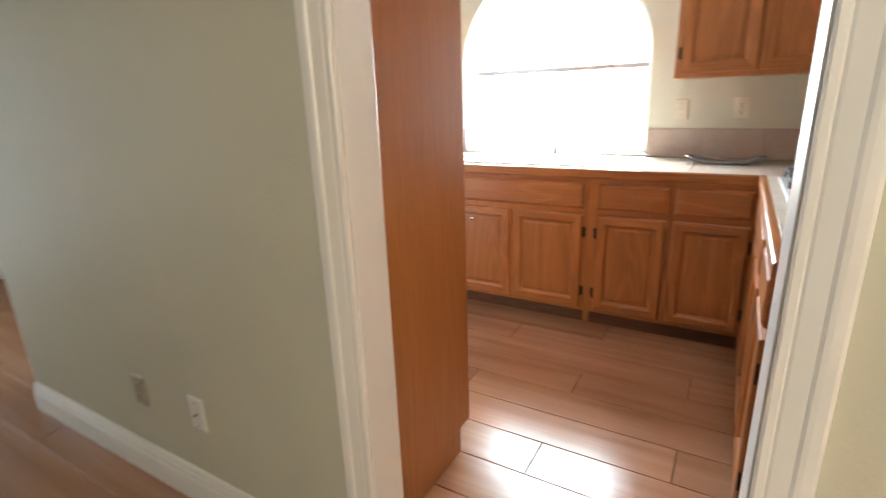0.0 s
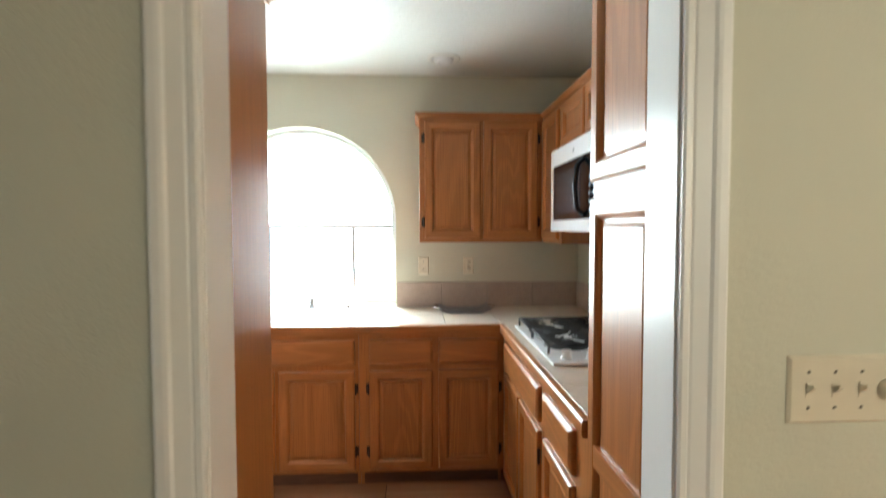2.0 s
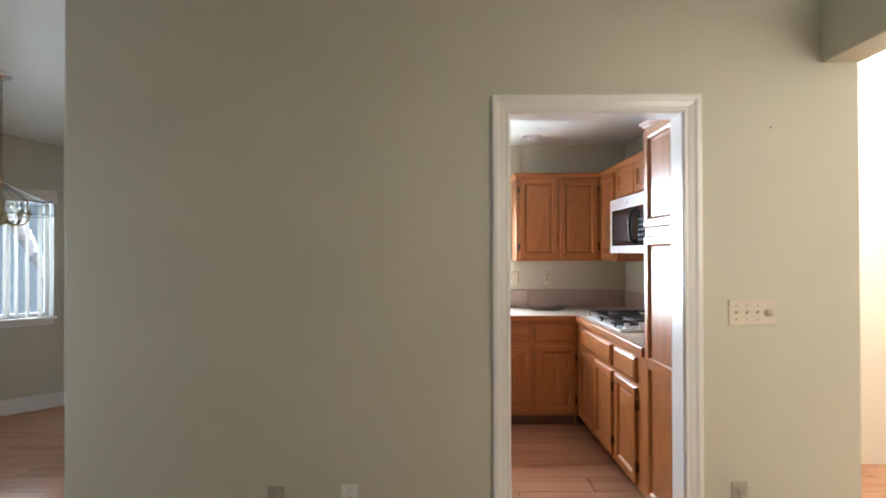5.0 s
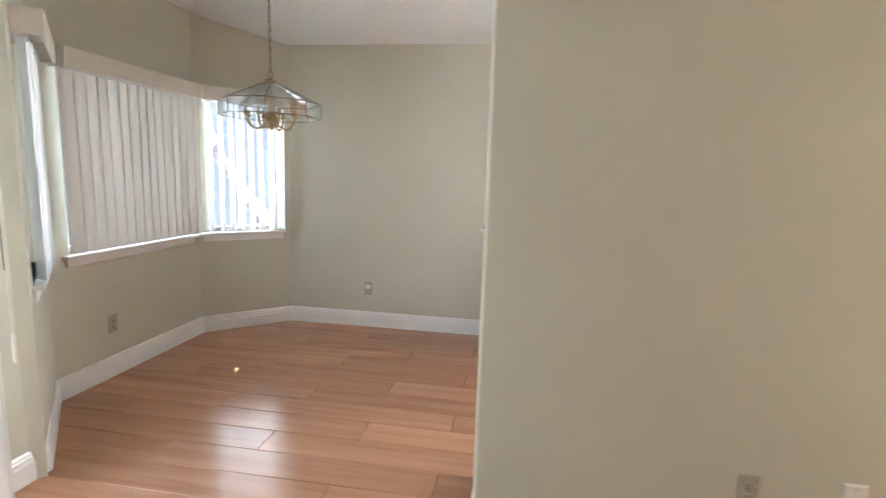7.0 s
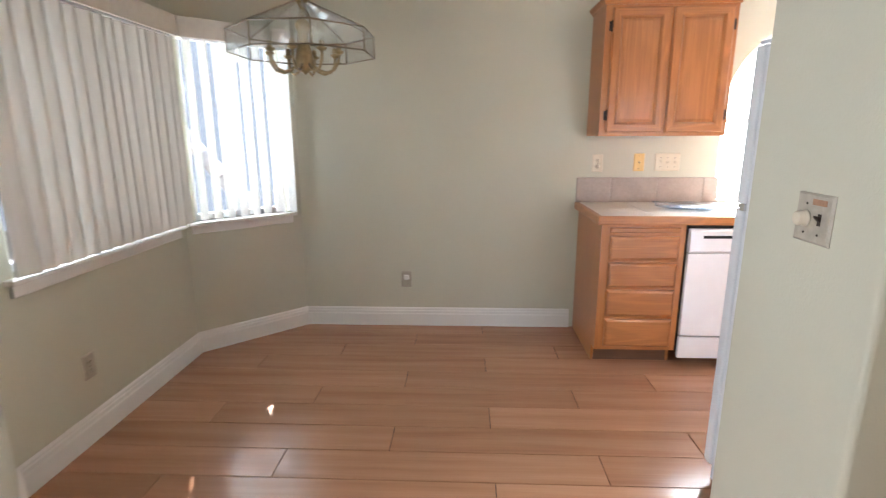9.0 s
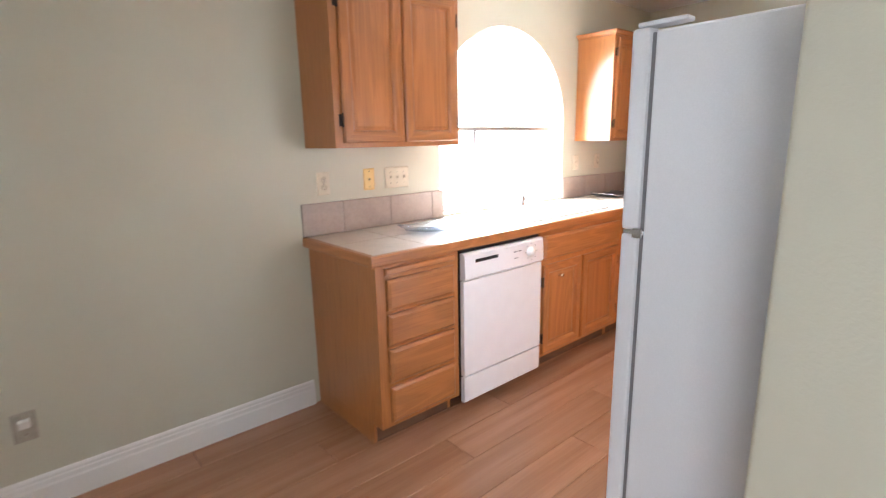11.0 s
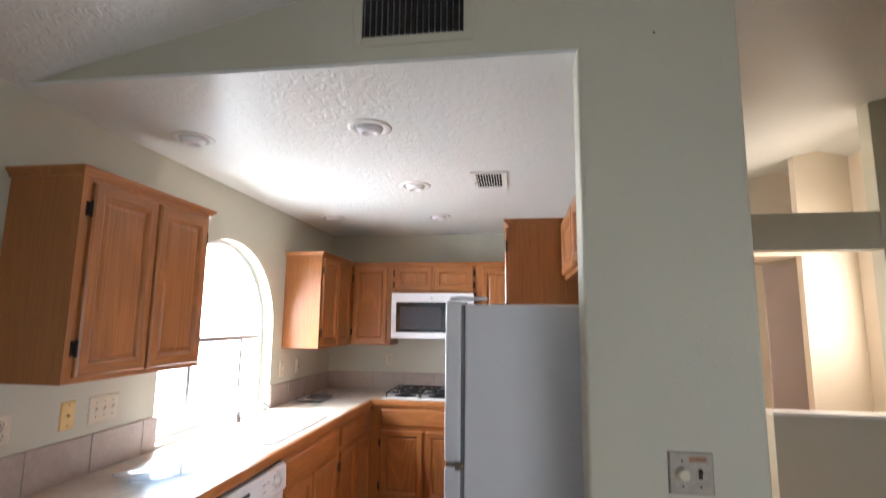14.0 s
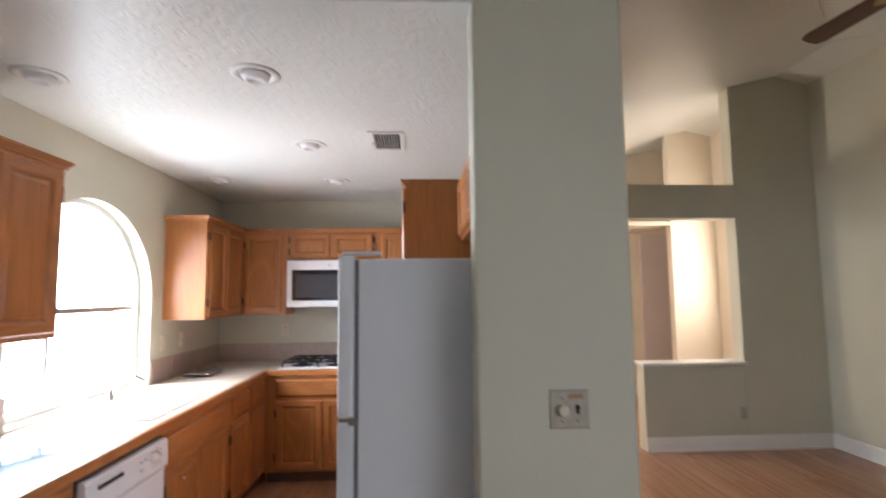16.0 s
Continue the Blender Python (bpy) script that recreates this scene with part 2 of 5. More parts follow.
OAK_L, OAK_D = (0.46, 0.178, 0.049), (0.31, 0.107, 0.027)
M = dict(
    wall=painted("sage_wall_paint", (0.575, 0.565, 0.458), 0.55, 95, 0.24, 0.03),
    ceil=knockdown("white_knockdown_ceiling", (0.78, 0.80, 0.77)),
    trim=painted("white_semi_gloss_paint", (0.80, 0.79, 0.76), 0.30, 40, 0.03, 0.02),
    hall=painted("cream_hall_paint", (0.74, 0.655, 0.54), 0.6, 95, 0.2, 0.03),
    mauve=painted("mauve_recess_shade_paint", (0.62, 0.54, 0.53), 0.5, 60, 0.05, 0.03),
    oak_v=oak("oak_upright_grain", "z", OAK_L, OAK_D),
    oak_side=oak("oak_veneer_side", "z", OAK_L, OAK_D, 0.36, 0.12),
    oak_h=oak("oak_level_grain", "x", OAK_L, OAK_D),
    oak_y=oak("oak_cross_grain", "y", OAK_L, OAK_D),
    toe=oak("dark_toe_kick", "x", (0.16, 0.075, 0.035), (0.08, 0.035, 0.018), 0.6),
    plank=plank_wood(),
    joint=plain("dark_plank_joint", (0.05, 0.026, 0.014), 0.8),
    tile=ceramic("beige_counter_tile", (0.58, 0.50, 0.42)),
    splash=ceramic("mauve_beige_wall_tile", (0.42, 0.34, 0.29), 0.12),
    grout=plain("grey_grout", (0.33, 0.29, 0.25), 0.9, 0, 0.15, 80, 0.3),
    white=plain("white_enamel", (0.78, 0.78, 0.79), 0.28, 0, 0.02, 12),
    fridge=plain("pebbled_white_fridge_skin", (0.70, 0.72, 0.75), 0.34, 0, 0.02, 220, 0.25),
    grey=plain("grey_gasket", (0.20, 0.20, 0.21), 0.6),
    black=plain("black_gloss", (0.012, 0.012, 0.014), 0.10),
    iron=plain("cast_iron", (0.02, 0.02, 0.022), 0.55, 0, 0.3, 60, 0.3),
    chrome=plain("chrome", (0.75, 0.76, 0.78), 0.14, 1.0, 0.03),
    bronze=plain("dark_bronze", (0.045, 0.032, 0.024), 0.45, 0.7, 0.3, 80),
    brass=plain("antique_brass", (0.42, 0.33, 0.19), 0.28, 1.0, 0.15, 60),
    came=plain("dark_lead_came", (0.24, 0.20, 0.14), 0.3, 1.0),
    ivory=plain("ivory_plastic", (0.66, 0.60, 0.47), 0.42, 0, 0.03),
    almond=plain("grimy_almond_plastic", (0.41, 0.37, 0.30), 0.45, 0, 0.1, 60),
    yellow=plain("yellowed_plastic", (0.76, 0.54, 0.22), 0.4, 0, 0.04),
    plate=plain("white_plastic", (0.76, 0.75, 0.71), 0.4, 0, 0.02),
    rust=plain("peeled_tan_patch", (0.36, 0.20, 0.12), 0.8, 0, 0.2, 80),
    dark=plain("dark_slot", (0.012, 0.011, 0.010), 0.9),
    alu=plain("white_vinyl_frame", (0.72, 0.73, 0.74), 0.35),
    steel=plain("brushed_aluminium", (0.55, 0.56, 0.57), 0.35, 1.0, 0.05),
    pane=thin_glass("window_glass", (0.97, 0.985, 0.98)),
    bevel=thin_glass("bevelled_glass", (0.97, 0.985, 0.99), 0.10),
    crystal=thin_glass("pressed_glass", (0.80, 0.89, 0.97), 0.24),
    bulb=thin_glass("clear_bulb", (0.98, 0.98, 0.97)),
    vinyl=blind_vinyl(),
    valance=plain("cream_valance", (0.74, 0.70, 0.63), 0.5, 0, 0.04),
    fan=oak("dark_fan_blade", "x", (0.17, 0.075, 0.04), (0.09, 0.04, 0.022), 0.4),
    lampglass=glowing("lit_opal_glass", (1.0, 0.86, 0.66), 0.8),
    sky_w=glowing("glowing_hazy_distance", (0.80, 0.90, 1.0), 0.10),
    sky_g=glowing("glowing_garden_distance", (0.76, 0.85, 1.0), 0.095),
    sky_n=glowing("glowing_north_distance", (0.98, 0.99, 1.0), 3.0),
    tray=plain("dull_pewter_tray", (0.28, 0.28, 0.29), 0.38, 0.7, 0.1),
    bark=plain("grey_bark", (0.40, 0.38, 0.42), 0.9, 0, 0.3, 20, 0.5),
    leaf=plain("grey_green_leaf", (0.10, 0.13, 0.08), 0.6, 0, 0.3, 5),
    soil=plain("dry_ground", (0.30, 0.25, 0.19), 0.95, 0, 0.2, 3, 0.3),
    stucco=plain("tan_stucco", (0.48, 0.42, 0.34), 0.9, 0, 0.08, 40, 0.4),
)


# ---------------------------------------------------------------- mesh helpers
def box(bm, x0, x1, y0, y1, z0, z1, mi=0):
    vs = [bm.verts.new((x, y, z)) for x in (x0, x1) for y in (y0, y1) for z in (z0, z1)]
    for q in ((0, 1, 3, 2), (4, 6, 7, 5), (0, 4, 5, 1), (2, 3, 7, 6), (0, 2, 6, 4), (1, 5, 7, 3)):
        bm.faces.new([vs[i] for i in q]).material_index = mi


def prism(bm, poly, a0, a1, axis, mi=0):
    """A flat outline pulled along an axis. x: outline in (y, z); y: in (x, z); z: in (x, y)."""
    def place(p, a):
        return {"x": (a, p[0], p[1]), "y": (p[0], a, p[1]), "z": (p[0], p[1], a)}[axis]
    lo = [bm.verts.new(place(p, a0)) for p in poly]
    hi = [bm.verts.new(place(p, a1)) for p in poly]
    n = len(poly)
    bm.faces.new(lo).material_index = mi
    bm.faces.new(hi[::-1]).material_index = mi
    for i in range(n):
        bm.faces.new((lo[i], hi[i], hi[(i + 1) % n], lo[(i + 1) % n])).material_index = mi


def lathe(bm, profile, n=20, at=(0, 0, 0), axis="z", mi=0):
    """A turned shape: rows of (radius, height)."""
    def place(r, h, a):
        p = {"z": (r * math.cos(a), r * math.sin(a), h), "y": (r * math.cos(a), h, r * math.sin(a)), "x": (h, r * math.cos(a), r * math.sin(a))}[axis]
        return Vector(at) + Vector(p)
    rings = [[bm.verts.new(place(max(r, 1e-4), h, 2 * math.pi * i / n)) for i in range(n)] for r, h in profile]
    for a, b in zip(rings, rings[1:]):
        for i in range(n):
            f = bm.faces.new((a[i], a[(i + 1) % n], b[(i + 1) % n], b[i]))
            f.smooth, f.material_index = True, mi
    for r in (rings[0], rings[-1]):
        bm.faces.new(r).material_index = mi


def tube(bm, pts, r, n=8, mi=0, closed=False):
    """A round rod along points."""
    pts = [Vector(p) for p in pts]
    rings = []
    for i, p in enumerate(pts):
        a = pts[i - 1] if i or closed else p
        b = pts[(i + 1) % len(pts)] if i < len(pts) - 1 or closed else p
        d = (b - a).normalized()
        u = d.orthogonal().normalized() if not rings else None
        if rings:
            u = (last - d * last.dot(d)).normalized()
        last = u
        w = d.cross(u)
        rings.append([bm.verts.new(p + r * (math.cos(2 * math.pi * k / n) * u + math.sin(2 * math.pi * k / n) * w)) for k in range(n)])
    pairs = list(zip(rings, rings[1:])) + ([(rings[-1], rings[0])] if closed else [])
    for a, b in pairs:
        for k in range(n):
            f = bm.faces.new((a[k], a[(k + 1) % n], b[(k + 1) % n], b[k]))
            f.smooth, f.material_index = True, mi
    if not closed:
        bm.faces.new(rings[0]).material_index = mi
        bm.faces.new(rings[-1]).material_index = mi


def mesh_of(name, bm, mats):
    bmesh.ops.recalc_face_normals(bm, faces=bm.faces)
    me = bpy.data.meshes.new(name)
    bm.to_mesh(me)
    bm.free()
    for m in mats if isinstance(mats, (list, tuple)) else [mats]:
        me.materials.append(m)
    return me


def soften(ob, width, segments=2):
    b = ob.modifiers.new("bevel", "BEVEL")
    b.width, b.segments, b.limit_method, b.angle_limit = width, segments, "ANGLE", radians(40)
    return ob


def part(name, bm, material, parent, label="", bevel=0.0):
    ob = new(name, mesh_of(name, bm, material))
    ob.parent = parent
    if label:
        ob["label"] = label
    return soften(ob, bevel) if bevel else ob


def empty(name, m, label, category, group=""):
    ob = new(name)
    ob.matrix_world = m
    ob.empty_display_size = 0.1
    return tagged(ob, label, category, group)


def structure(name, bm, material, label="", category="", bevel=0.0):
    ob = new(name, mesh_of(name, bm, material))
    if bevel:
        soften(ob, bevel)
    return tagged(ob, label, category, "", "structure")


def frame_of(p, q):
    """Local x from p to q on the plan, local y to the left of it."""
    d = Vector((q[0] - p[0], q[1] - p[1], 0))
    return Matrix.Translation((p[0], p[1], 0)) @ Matrix.Rotation(math.atan2(d.y, d.x), 4, "Z"), d.length


# ---------------------------------------------------------------- walls, ceilings
# north wall with the arched kitchen window
WX0, WX1, WZ0, WSPR = -1.73, -0.49, 0.93, 1.50
bm = bmesh.new()
TOPN = KC + 0.12
box(bm, -4.75, WX0, YW, YW + 0.15, 0, TOPN)
box(bm, WX1, XK + 0.105, YW, YW + 0.15, 0, TOPN)
box(bm, WX0, WX1, YW, YW + 0.15, 0, WZ0)
N_ARC = 40
arc = [((WX0 + WX1) / 2 - (WX1 - WX0) / 2 * math.cos(math.pi * i / N_ARC), WSPR + 0.60 * math.sin(math.pi * i / N_ARC)) for i in range(N_ARC + 1)]
for (xa, za), (xb, zb) in zip(arc, arc[1:]):
    prism(bm, [(xa, za), (xb, zb), (xb, TOPN), (xa, TOPN)], YW, YW + 0.15, "y")
structure("wall_north", bm, M["wall"], "sage green painted drywall with an arched window opening", "wall")

# wall between living room and kitchen, with the cased doorway
DX0, DX1, DZ = -0.675, 0.074, 2.041
bm = bmesh.new()
ztop = vault(YA) + 0.05
box(bm, XG2, DX0 - 0.012, YA, YK, 0, ztop)
box(bm, DX1 + 0.012, XE2, YA, YK, 0, ztop)
box(bm, DX0 - 0.012, DX1 + 0.012, YA, YK, DZ + 0.012, ztop)
structure("wall_doorway", bm, M["wall"], "sage green living room wall with a cased doorway", "wall")

# gable wall over the kitchen opening, with its stub beside the fridge
bm = bmesh.new()
prism(bm, [(2.18, KC + .014), (YW, KC + .014), (YW, KC + 0.03), (2.18, vault(2.18) + 0.03)], XG, XG2, "x")
BR = 0.016
bull = [(XG + BR - BR * math.cos(a), YA + BR - BR * math.sin(a)) for a in [k * math.pi / 16 for k in range(9)]]
nose = [(XG + .012 - .012 * math.sin(a), 2.168 + .012 * math.cos(a)) for a in [k * math.pi / 8 for k in range(5)]]
prism(bm, bull + [(XG2, YA), (XG2, 2.18)] + nose, 0, KC + .014, "z")
prism(bm, bull + [(XG2, YA), (XG2, 2.18), (XG, 2.18)], KC + .014, vault(YA) + .03, "z")
structure("wall_gable", bm, M["wall"], "sage green gable wall above the wide kitchen opening", "wall")

bm = bmesh.new()
box(bm, XK, XE2, YK, YW, 0, TOPN)
structure("wall_kitchen_east", bm, M["wall"], "sage green kitchen wall", "wall")

bm = bmesh.new()
PY0, PY1, PZ0, PZ1, NZ = -0.84, 0.17, 0.81, 2.255, 2.595
prism(bm, [(YS, 0), (PY0, 0), (PY0, vault(PY0) + .03), (-1.35, vault(-1.35) + .03), (YS, vault(YS) + .03)], XE, XE2, "x")
box(bm, XE, XE2, PY0, PY1, 0, PZ0)
box(bm, XE, XE2, PY0, YA, PZ1, NZ)
structure("wall_pass_through", bm, M["wall"], "sage green wall with pass-through, beam and open loft niche", "wall", 0.006)
bm = bmesh.new()
box(bm, XE - 0.03, XE2 + 0.03, PY0 - 0.02, PY1 + 0.015, PZ0, PZ0 + 0.03)
structure("trim_ledge", bm, M["trim"], "white painted ledge capping the half wall", "ledge", 0.006)

bm = bmesh.new()
box(bm, -5.4, XE2, YS - 0.15, YS, 0, 3.72)
structure("wall_south", bm, M["wall"], "sage green painted drywall", "wall")

# west wall with the sliding door; the bay beyond it
SY0, SY1, SZ = -0.42, 1.50, 2.05
bm = bmesh.new()
box(bm, XW - 0.15, XW, YS, SY0, 0, 2.75)
box(bm, XW - 0.15, XW, SY1, 1.79, 0, 2.75)
box(bm, XW - 0.15, XW, SY0, SY1, SZ, 2.75)
structure("wall_west", bm, M["wall"], "sage green wall around the sliding door", "wall", 0.006)

BAY = [(-4.57, 4.22), (-5.12, 3.70), (-5.12, 2.36), (-4.57, 1.79)]
BAYWIN = [(0.10, 0.695), (0.105, 1.19), (0.09, 0.73)]
BZ0, BZ1 = 0.85, 1.97
for i, nm in enumerate(("wall_bay_north", "wall_bay_west", "wall_bay_south")):
    m, ln = frame_of(BAY[i], BAY[i + 1])
    u0, u1 = BAYWIN[i]
    bm = bmesh.new()
    e0, e1 = (0, 0.0)
    box(bm, -0.06, u0, -0.14, 0, 0, 2.75)
    box(bm, u1, ln + 0.06, -0.14, 0, 0, 2.75)
    box(bm, u0, u1, -0.14, 0, 0, BZ0)
    box(bm, u0, u1, -0.14, 0, BZ1, 2.75)
    ob = structure(nm, bm, M["wall"], "sage green wall of the dining bay with a window", "wall")
    ob.matrix_world = m

# vaulted, hipped ceiling of the living room and dining bay
def hip(x):
    return 2.565 + SLOPE * (x + 5.12)


bm = bmesh.new()
XR = 3.7


def sheet(bm, poly, height):
    lo = [bm.verts.new((x, y, height(x, y))) for x, y in poly]
    hi = [bm.verts.new((x, y, height(x, y) + 0.06)) for x, y in poly]
    bm.faces.new(lo), bm.faces.new(hi[::-1])
    for k in range(len(poly)):
        bm.faces.new((lo[k], hi[k], hi[(k + 1) % len(poly)], lo[(k + 1) % len(poly)]))


sheet(bm, [(-5.6, 4.38), (XR, 4.38), (XR, -1.35), (-0.05, -1.35), (-5.6, 4.20)], lambda x, y: vault(y) if y > -1.35 else vault(-1.35))
sheet(bm, [(-5.6, 4.20), (-0.05, -1.35), (-0.55, -1.85), (-5.6, -1.85)], lambda x, y: min(hip(x), 3.74))
sheet(bm, [(-0.05, -1.35), (XR, -1.35), (XR, -1.85), (-0.55, -1.85)], lambda x, y: vault(y))
structure("ceiling_vault", bm, M["ceil"], "white knockdown-textured vaulted ceiling", "ceiling")
bm = bmesh.new()
box(bm, XG2, XE2, YK, 2.18, KC, KC + 0.05)
box(bm, XG + .003, XE2, 2.18, YW, KC, KC + 0.0135)
structure("ceiling_kitchen", bm, M["ceil"], "white knockdown-textured flat kitchen ceiling", "ceiling")

# hall beyond the pass-through
for nm, b in (("wall_hall_recess", (2.40, 2.52, YS, -1.08, 0, 3.75)), ("wall_hall_east", (3.30, 3.42, YS, 3.2, 0, 3.75)),
              ("wall_hall_north", (XE2, 3.30, 2.9, 3.02, 0, 2.8)), ("wall_hall_south", (XE2, 3.42, YS - 0.15, YS, 0, 3.72)),
              ("wall_hall_header", (XE2 - 0.105, XE2, YK, 3.02, 2.56, 2.8))):
    bm = bmesh.new()
    box(bm, *b)
    structure(nm, bm, M["hall"], "cream painted hall wall in warm lamplight", "wall")
bm = bmesh.new()
box(bm, 2.405, 3.3, -1.08, 2.9, 2.42, 2.47)
structure("ceiling_hall", bm, M["hall"], "cream hall soffit", "ceiling")

# floor under the planks, and the ground outside
bm = bmesh.new()
box(bm, -5.3, 3.4, YS - 0.05, 4.3, -0.10, -0.004)
structure("floor", bm, M["joint"], "oak-look laminate plank floor", "floor")
bm = bmesh.new()
box(bm, -60, 60, -60, 60, -0.35, -0.15)
structure("ground", bm, M["soil"], "dry bare garden ground", "ground")
# two emissive sheets glow in place of the bright garden outside the bay
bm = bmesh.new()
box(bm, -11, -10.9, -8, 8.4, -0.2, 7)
structure("backdrop", bm, M["sky_w"], "glowing backdrop for the bright hazy garden distance", "backdrop")
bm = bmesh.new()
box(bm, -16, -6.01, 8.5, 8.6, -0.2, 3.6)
structure("backdrop_garden", bm, M["sky_g"], "glowing backdrop sheet for the bright garden distance", "backdrop")
# emissive sheet: outdoor glare past the arched window is its own glow
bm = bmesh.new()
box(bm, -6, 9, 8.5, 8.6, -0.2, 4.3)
structure("backdrop_north", bm, M["sky_n"], "glowing backdrop for the glare beyond the kitchen window", "backdrop")

# roof overhang along the kitchen side
bm = bmesh.new()
box(bm, -4.40, 3.60, 4.385, 5.20, 2.34, 2.42)
box(bm, -4.40, 3.60, 5.20, 5.24, 2.30, 2.50)
structure("roof_eave", bm, M["stucco"], "tan boxed roof eave with fascia board", "eave")


# baseboards
BASE = [(0, 0), (0.016, 0), (0.016, 0.088), (0.0125, 0.096), (0.0125, 0.112), (0.009, 0.118), (0.009, 0.128), (0.004, 0.138), (0, 0.138)]


def baseboard(p, q, a=0.0, b=0.0):
    """Along the wall from p to q, the room on the right of it. a, b: how far the ends lengthen per metre of depth (mitres)."""
    m, ln = frame_of(p, q)
    bm = bmesh.new()
    lo = [bm.verts.new((-a * d, -d, z)) for d, z in BASE]
    hi = [bm.verts.new((ln + b * d, -d, z)) for d, z in BASE]
    n = len(BASE)
    bm.faces.new(lo), bm.faces.new(hi[::-1])
    for k in range(n):
        bm.faces.new((lo[k], hi[k], hi[(k + 1) % n], lo[(k + 1) % n]))
    structure("baseboard", bm, M["trim"], "white moulded baseboard", "baseboard").matrix_world = m


T = math.tan(radians(22.5))
baseboard((-4.57, YW), (-2.66, YW), -T)
baseboard(BAY[1], BAY[0], -T, -T)
baseboard(BAY[2], BAY[1], -T, -T)
baseboard(BAY[3], BAY[2], T, -T)
baseboard((XW, SY1 + 0.02), (XW, 1.79), 0, T)
baseboard((XG + BR, YA), (DX0 - 0.085, YA), .5, 0)
baseboard((XG, 2.18), (XG, YA + BR), 0, .5)
baseboard((DX1 + 0.085, YA), (XE2, YA))
baseboard((XE, PY1), (XE, YS), 0, -1)
baseboard((XE, YS), (XW, YS), -1, -1)
baseboard((XW, YS), (XW, SY0 - 0.02), -1, 0)

# doorway casing, mitred, and jamb lining
CAS = [(0.004, 0.0), (0.004, 0.009), (0.008, 0.012), (0.017, 0.012), (0.020, 0.0105), (0.024, 0.0125), (0.048, 0.0165), (0.053, 0.0205), (0.060, 0.0220), (0.072, 0.0220), (0.076, 0.0200), (0.078, 0.0160), (0.078, 0.0)]
bm = bmesh.new()
cols = []
for u, d in CAS:
    cols.append([bm.verts.new(v) for v in ((DX0 - u, YA - d, 0), (DX0 - u, YA - d, DZ + u), (DX1 + u, YA - d, DZ + u), (DX1 + u, YA - d, 0))])
for a, b in zip(cols, cols[1:] + cols[:1]):
    for k in range(3):
        bm.faces.new((a[k], a[k + 1], b[k + 1], b[k]))
structure("trim", bm, M["trim"], "white fluted door casing with mitred corners", "door casing")
bm = bmesh.new()
box(bm, DX0 - 0.012, DX0, YA, YK - 0.002, 0, DZ)
box(bm, DX1, DX1 + 0.012, YA, YK - 0.002, 0, DZ)
box(bm, DX0 - 0.012, DX1 + 0.012, YA, YK - 0.002, DZ, DZ + 0.012)
structure("door_jamb", bm, M["trim"], "white painted door jamb lining", "door jamb", 0.002)


# ---------------------------------------------------------------- windows and blinds
def window_sill(m, u0, u1, z, name="window_sill"):
    bm = bmesh.new()
    box(bm, u0 - 0.05, u1 + 0.05, -0.10, 0.045, z - 0.022, z)
    box(bm, u0 - 0.03, u1 + 0.03, 0.0, 0.016, z - 0.075, z - 0.022)
    structure(name, bm, M["trim"], "white painted window sill with apron", "window sill", 0.005).matrix_world = m


def vertical_blind(m, u0, u1, z0, z1, angle, label, depth=0.055, skip=(), step=0.078):
    """Cream vertical blind in front of a window; u along the wall."""
    blind = empty("vertical_blind", m, label, "blind")
    bm = bmesh.new()
    box(bm, u0, u1, 0.104, 0.118, z1 - 0.030, z1 + 0.080)
    box(bm, u0, u0 + 0.012, 0.004, 0.104, z1 - 0.030, z1 + 0.080)
    box(bm, u1 - 0.012, u1, 0.004, 0.104, z1 - 0.030, z1 + 0.080)
    box(bm, u0 + 0.012, u1 - 0.012, 0.004, 0.104, z1 + 0.068, z1 + 0.080)
    part("valance", bm, M["valance"], blind, "cream boxed valance", 0.003)
    bm = bmesh.new()
    box(bm, u0 + 0.02, u1 - 0.02, depth + 0.0, depth + 0.035, z1 - 0.035, z1 - 0.008)
    part("head_rail", bm, M["alu"], blind, "", 0.003)
    n = int((u1 - u0 - 0.09) / step)
    bm = bmesh.new()
    rows = []
    for k in range(7):
        s = (k / 6 - 0.5) * 0.089
        rows.append((s, 0.007 * (1 - (2 * s / 0.089) ** 2)))
    for za, zb in ((z0, z1 - 0.02),):
        lo = [bm.verts.new((s, b, za)) for s, b in rows] + [bm.verts.new((s, b + 0.0012, za)) for s, b in rows[::-1]]
        hi = [bm.verts.new((s, b, zb)) for s, b in rows] + [bm.verts.new((s, b + 0.0012, zb)) for s, b in rows[::-1]]
        c = len(lo)
        for k in range(c):
            f = bm.faces.new((lo[k], hi[k], hi[(k + 1) % c], lo[(k + 1) % c]))
            f.smooth = k not in (6, 13)
    me = mesh_of("slat", bm, M["vinyl"])
    rnd = random.Random(int(u1 * 1000) + int(angle))
    for k in range(n + 1):
        if k in skip:
            continue
        o = new("slat", me)
        o.parent = blind
        u = u0 + 0.045 + (u1 - u0 - 0.09) * k / n
        o.matrix_basis = pose(u, depth + 0.018, 0, rnd.uniform(-0.25, 0.25), rnd.uniform(-0.25, 0.25), angle + rnd.uniform(-2.5, 2.5))
    return blind


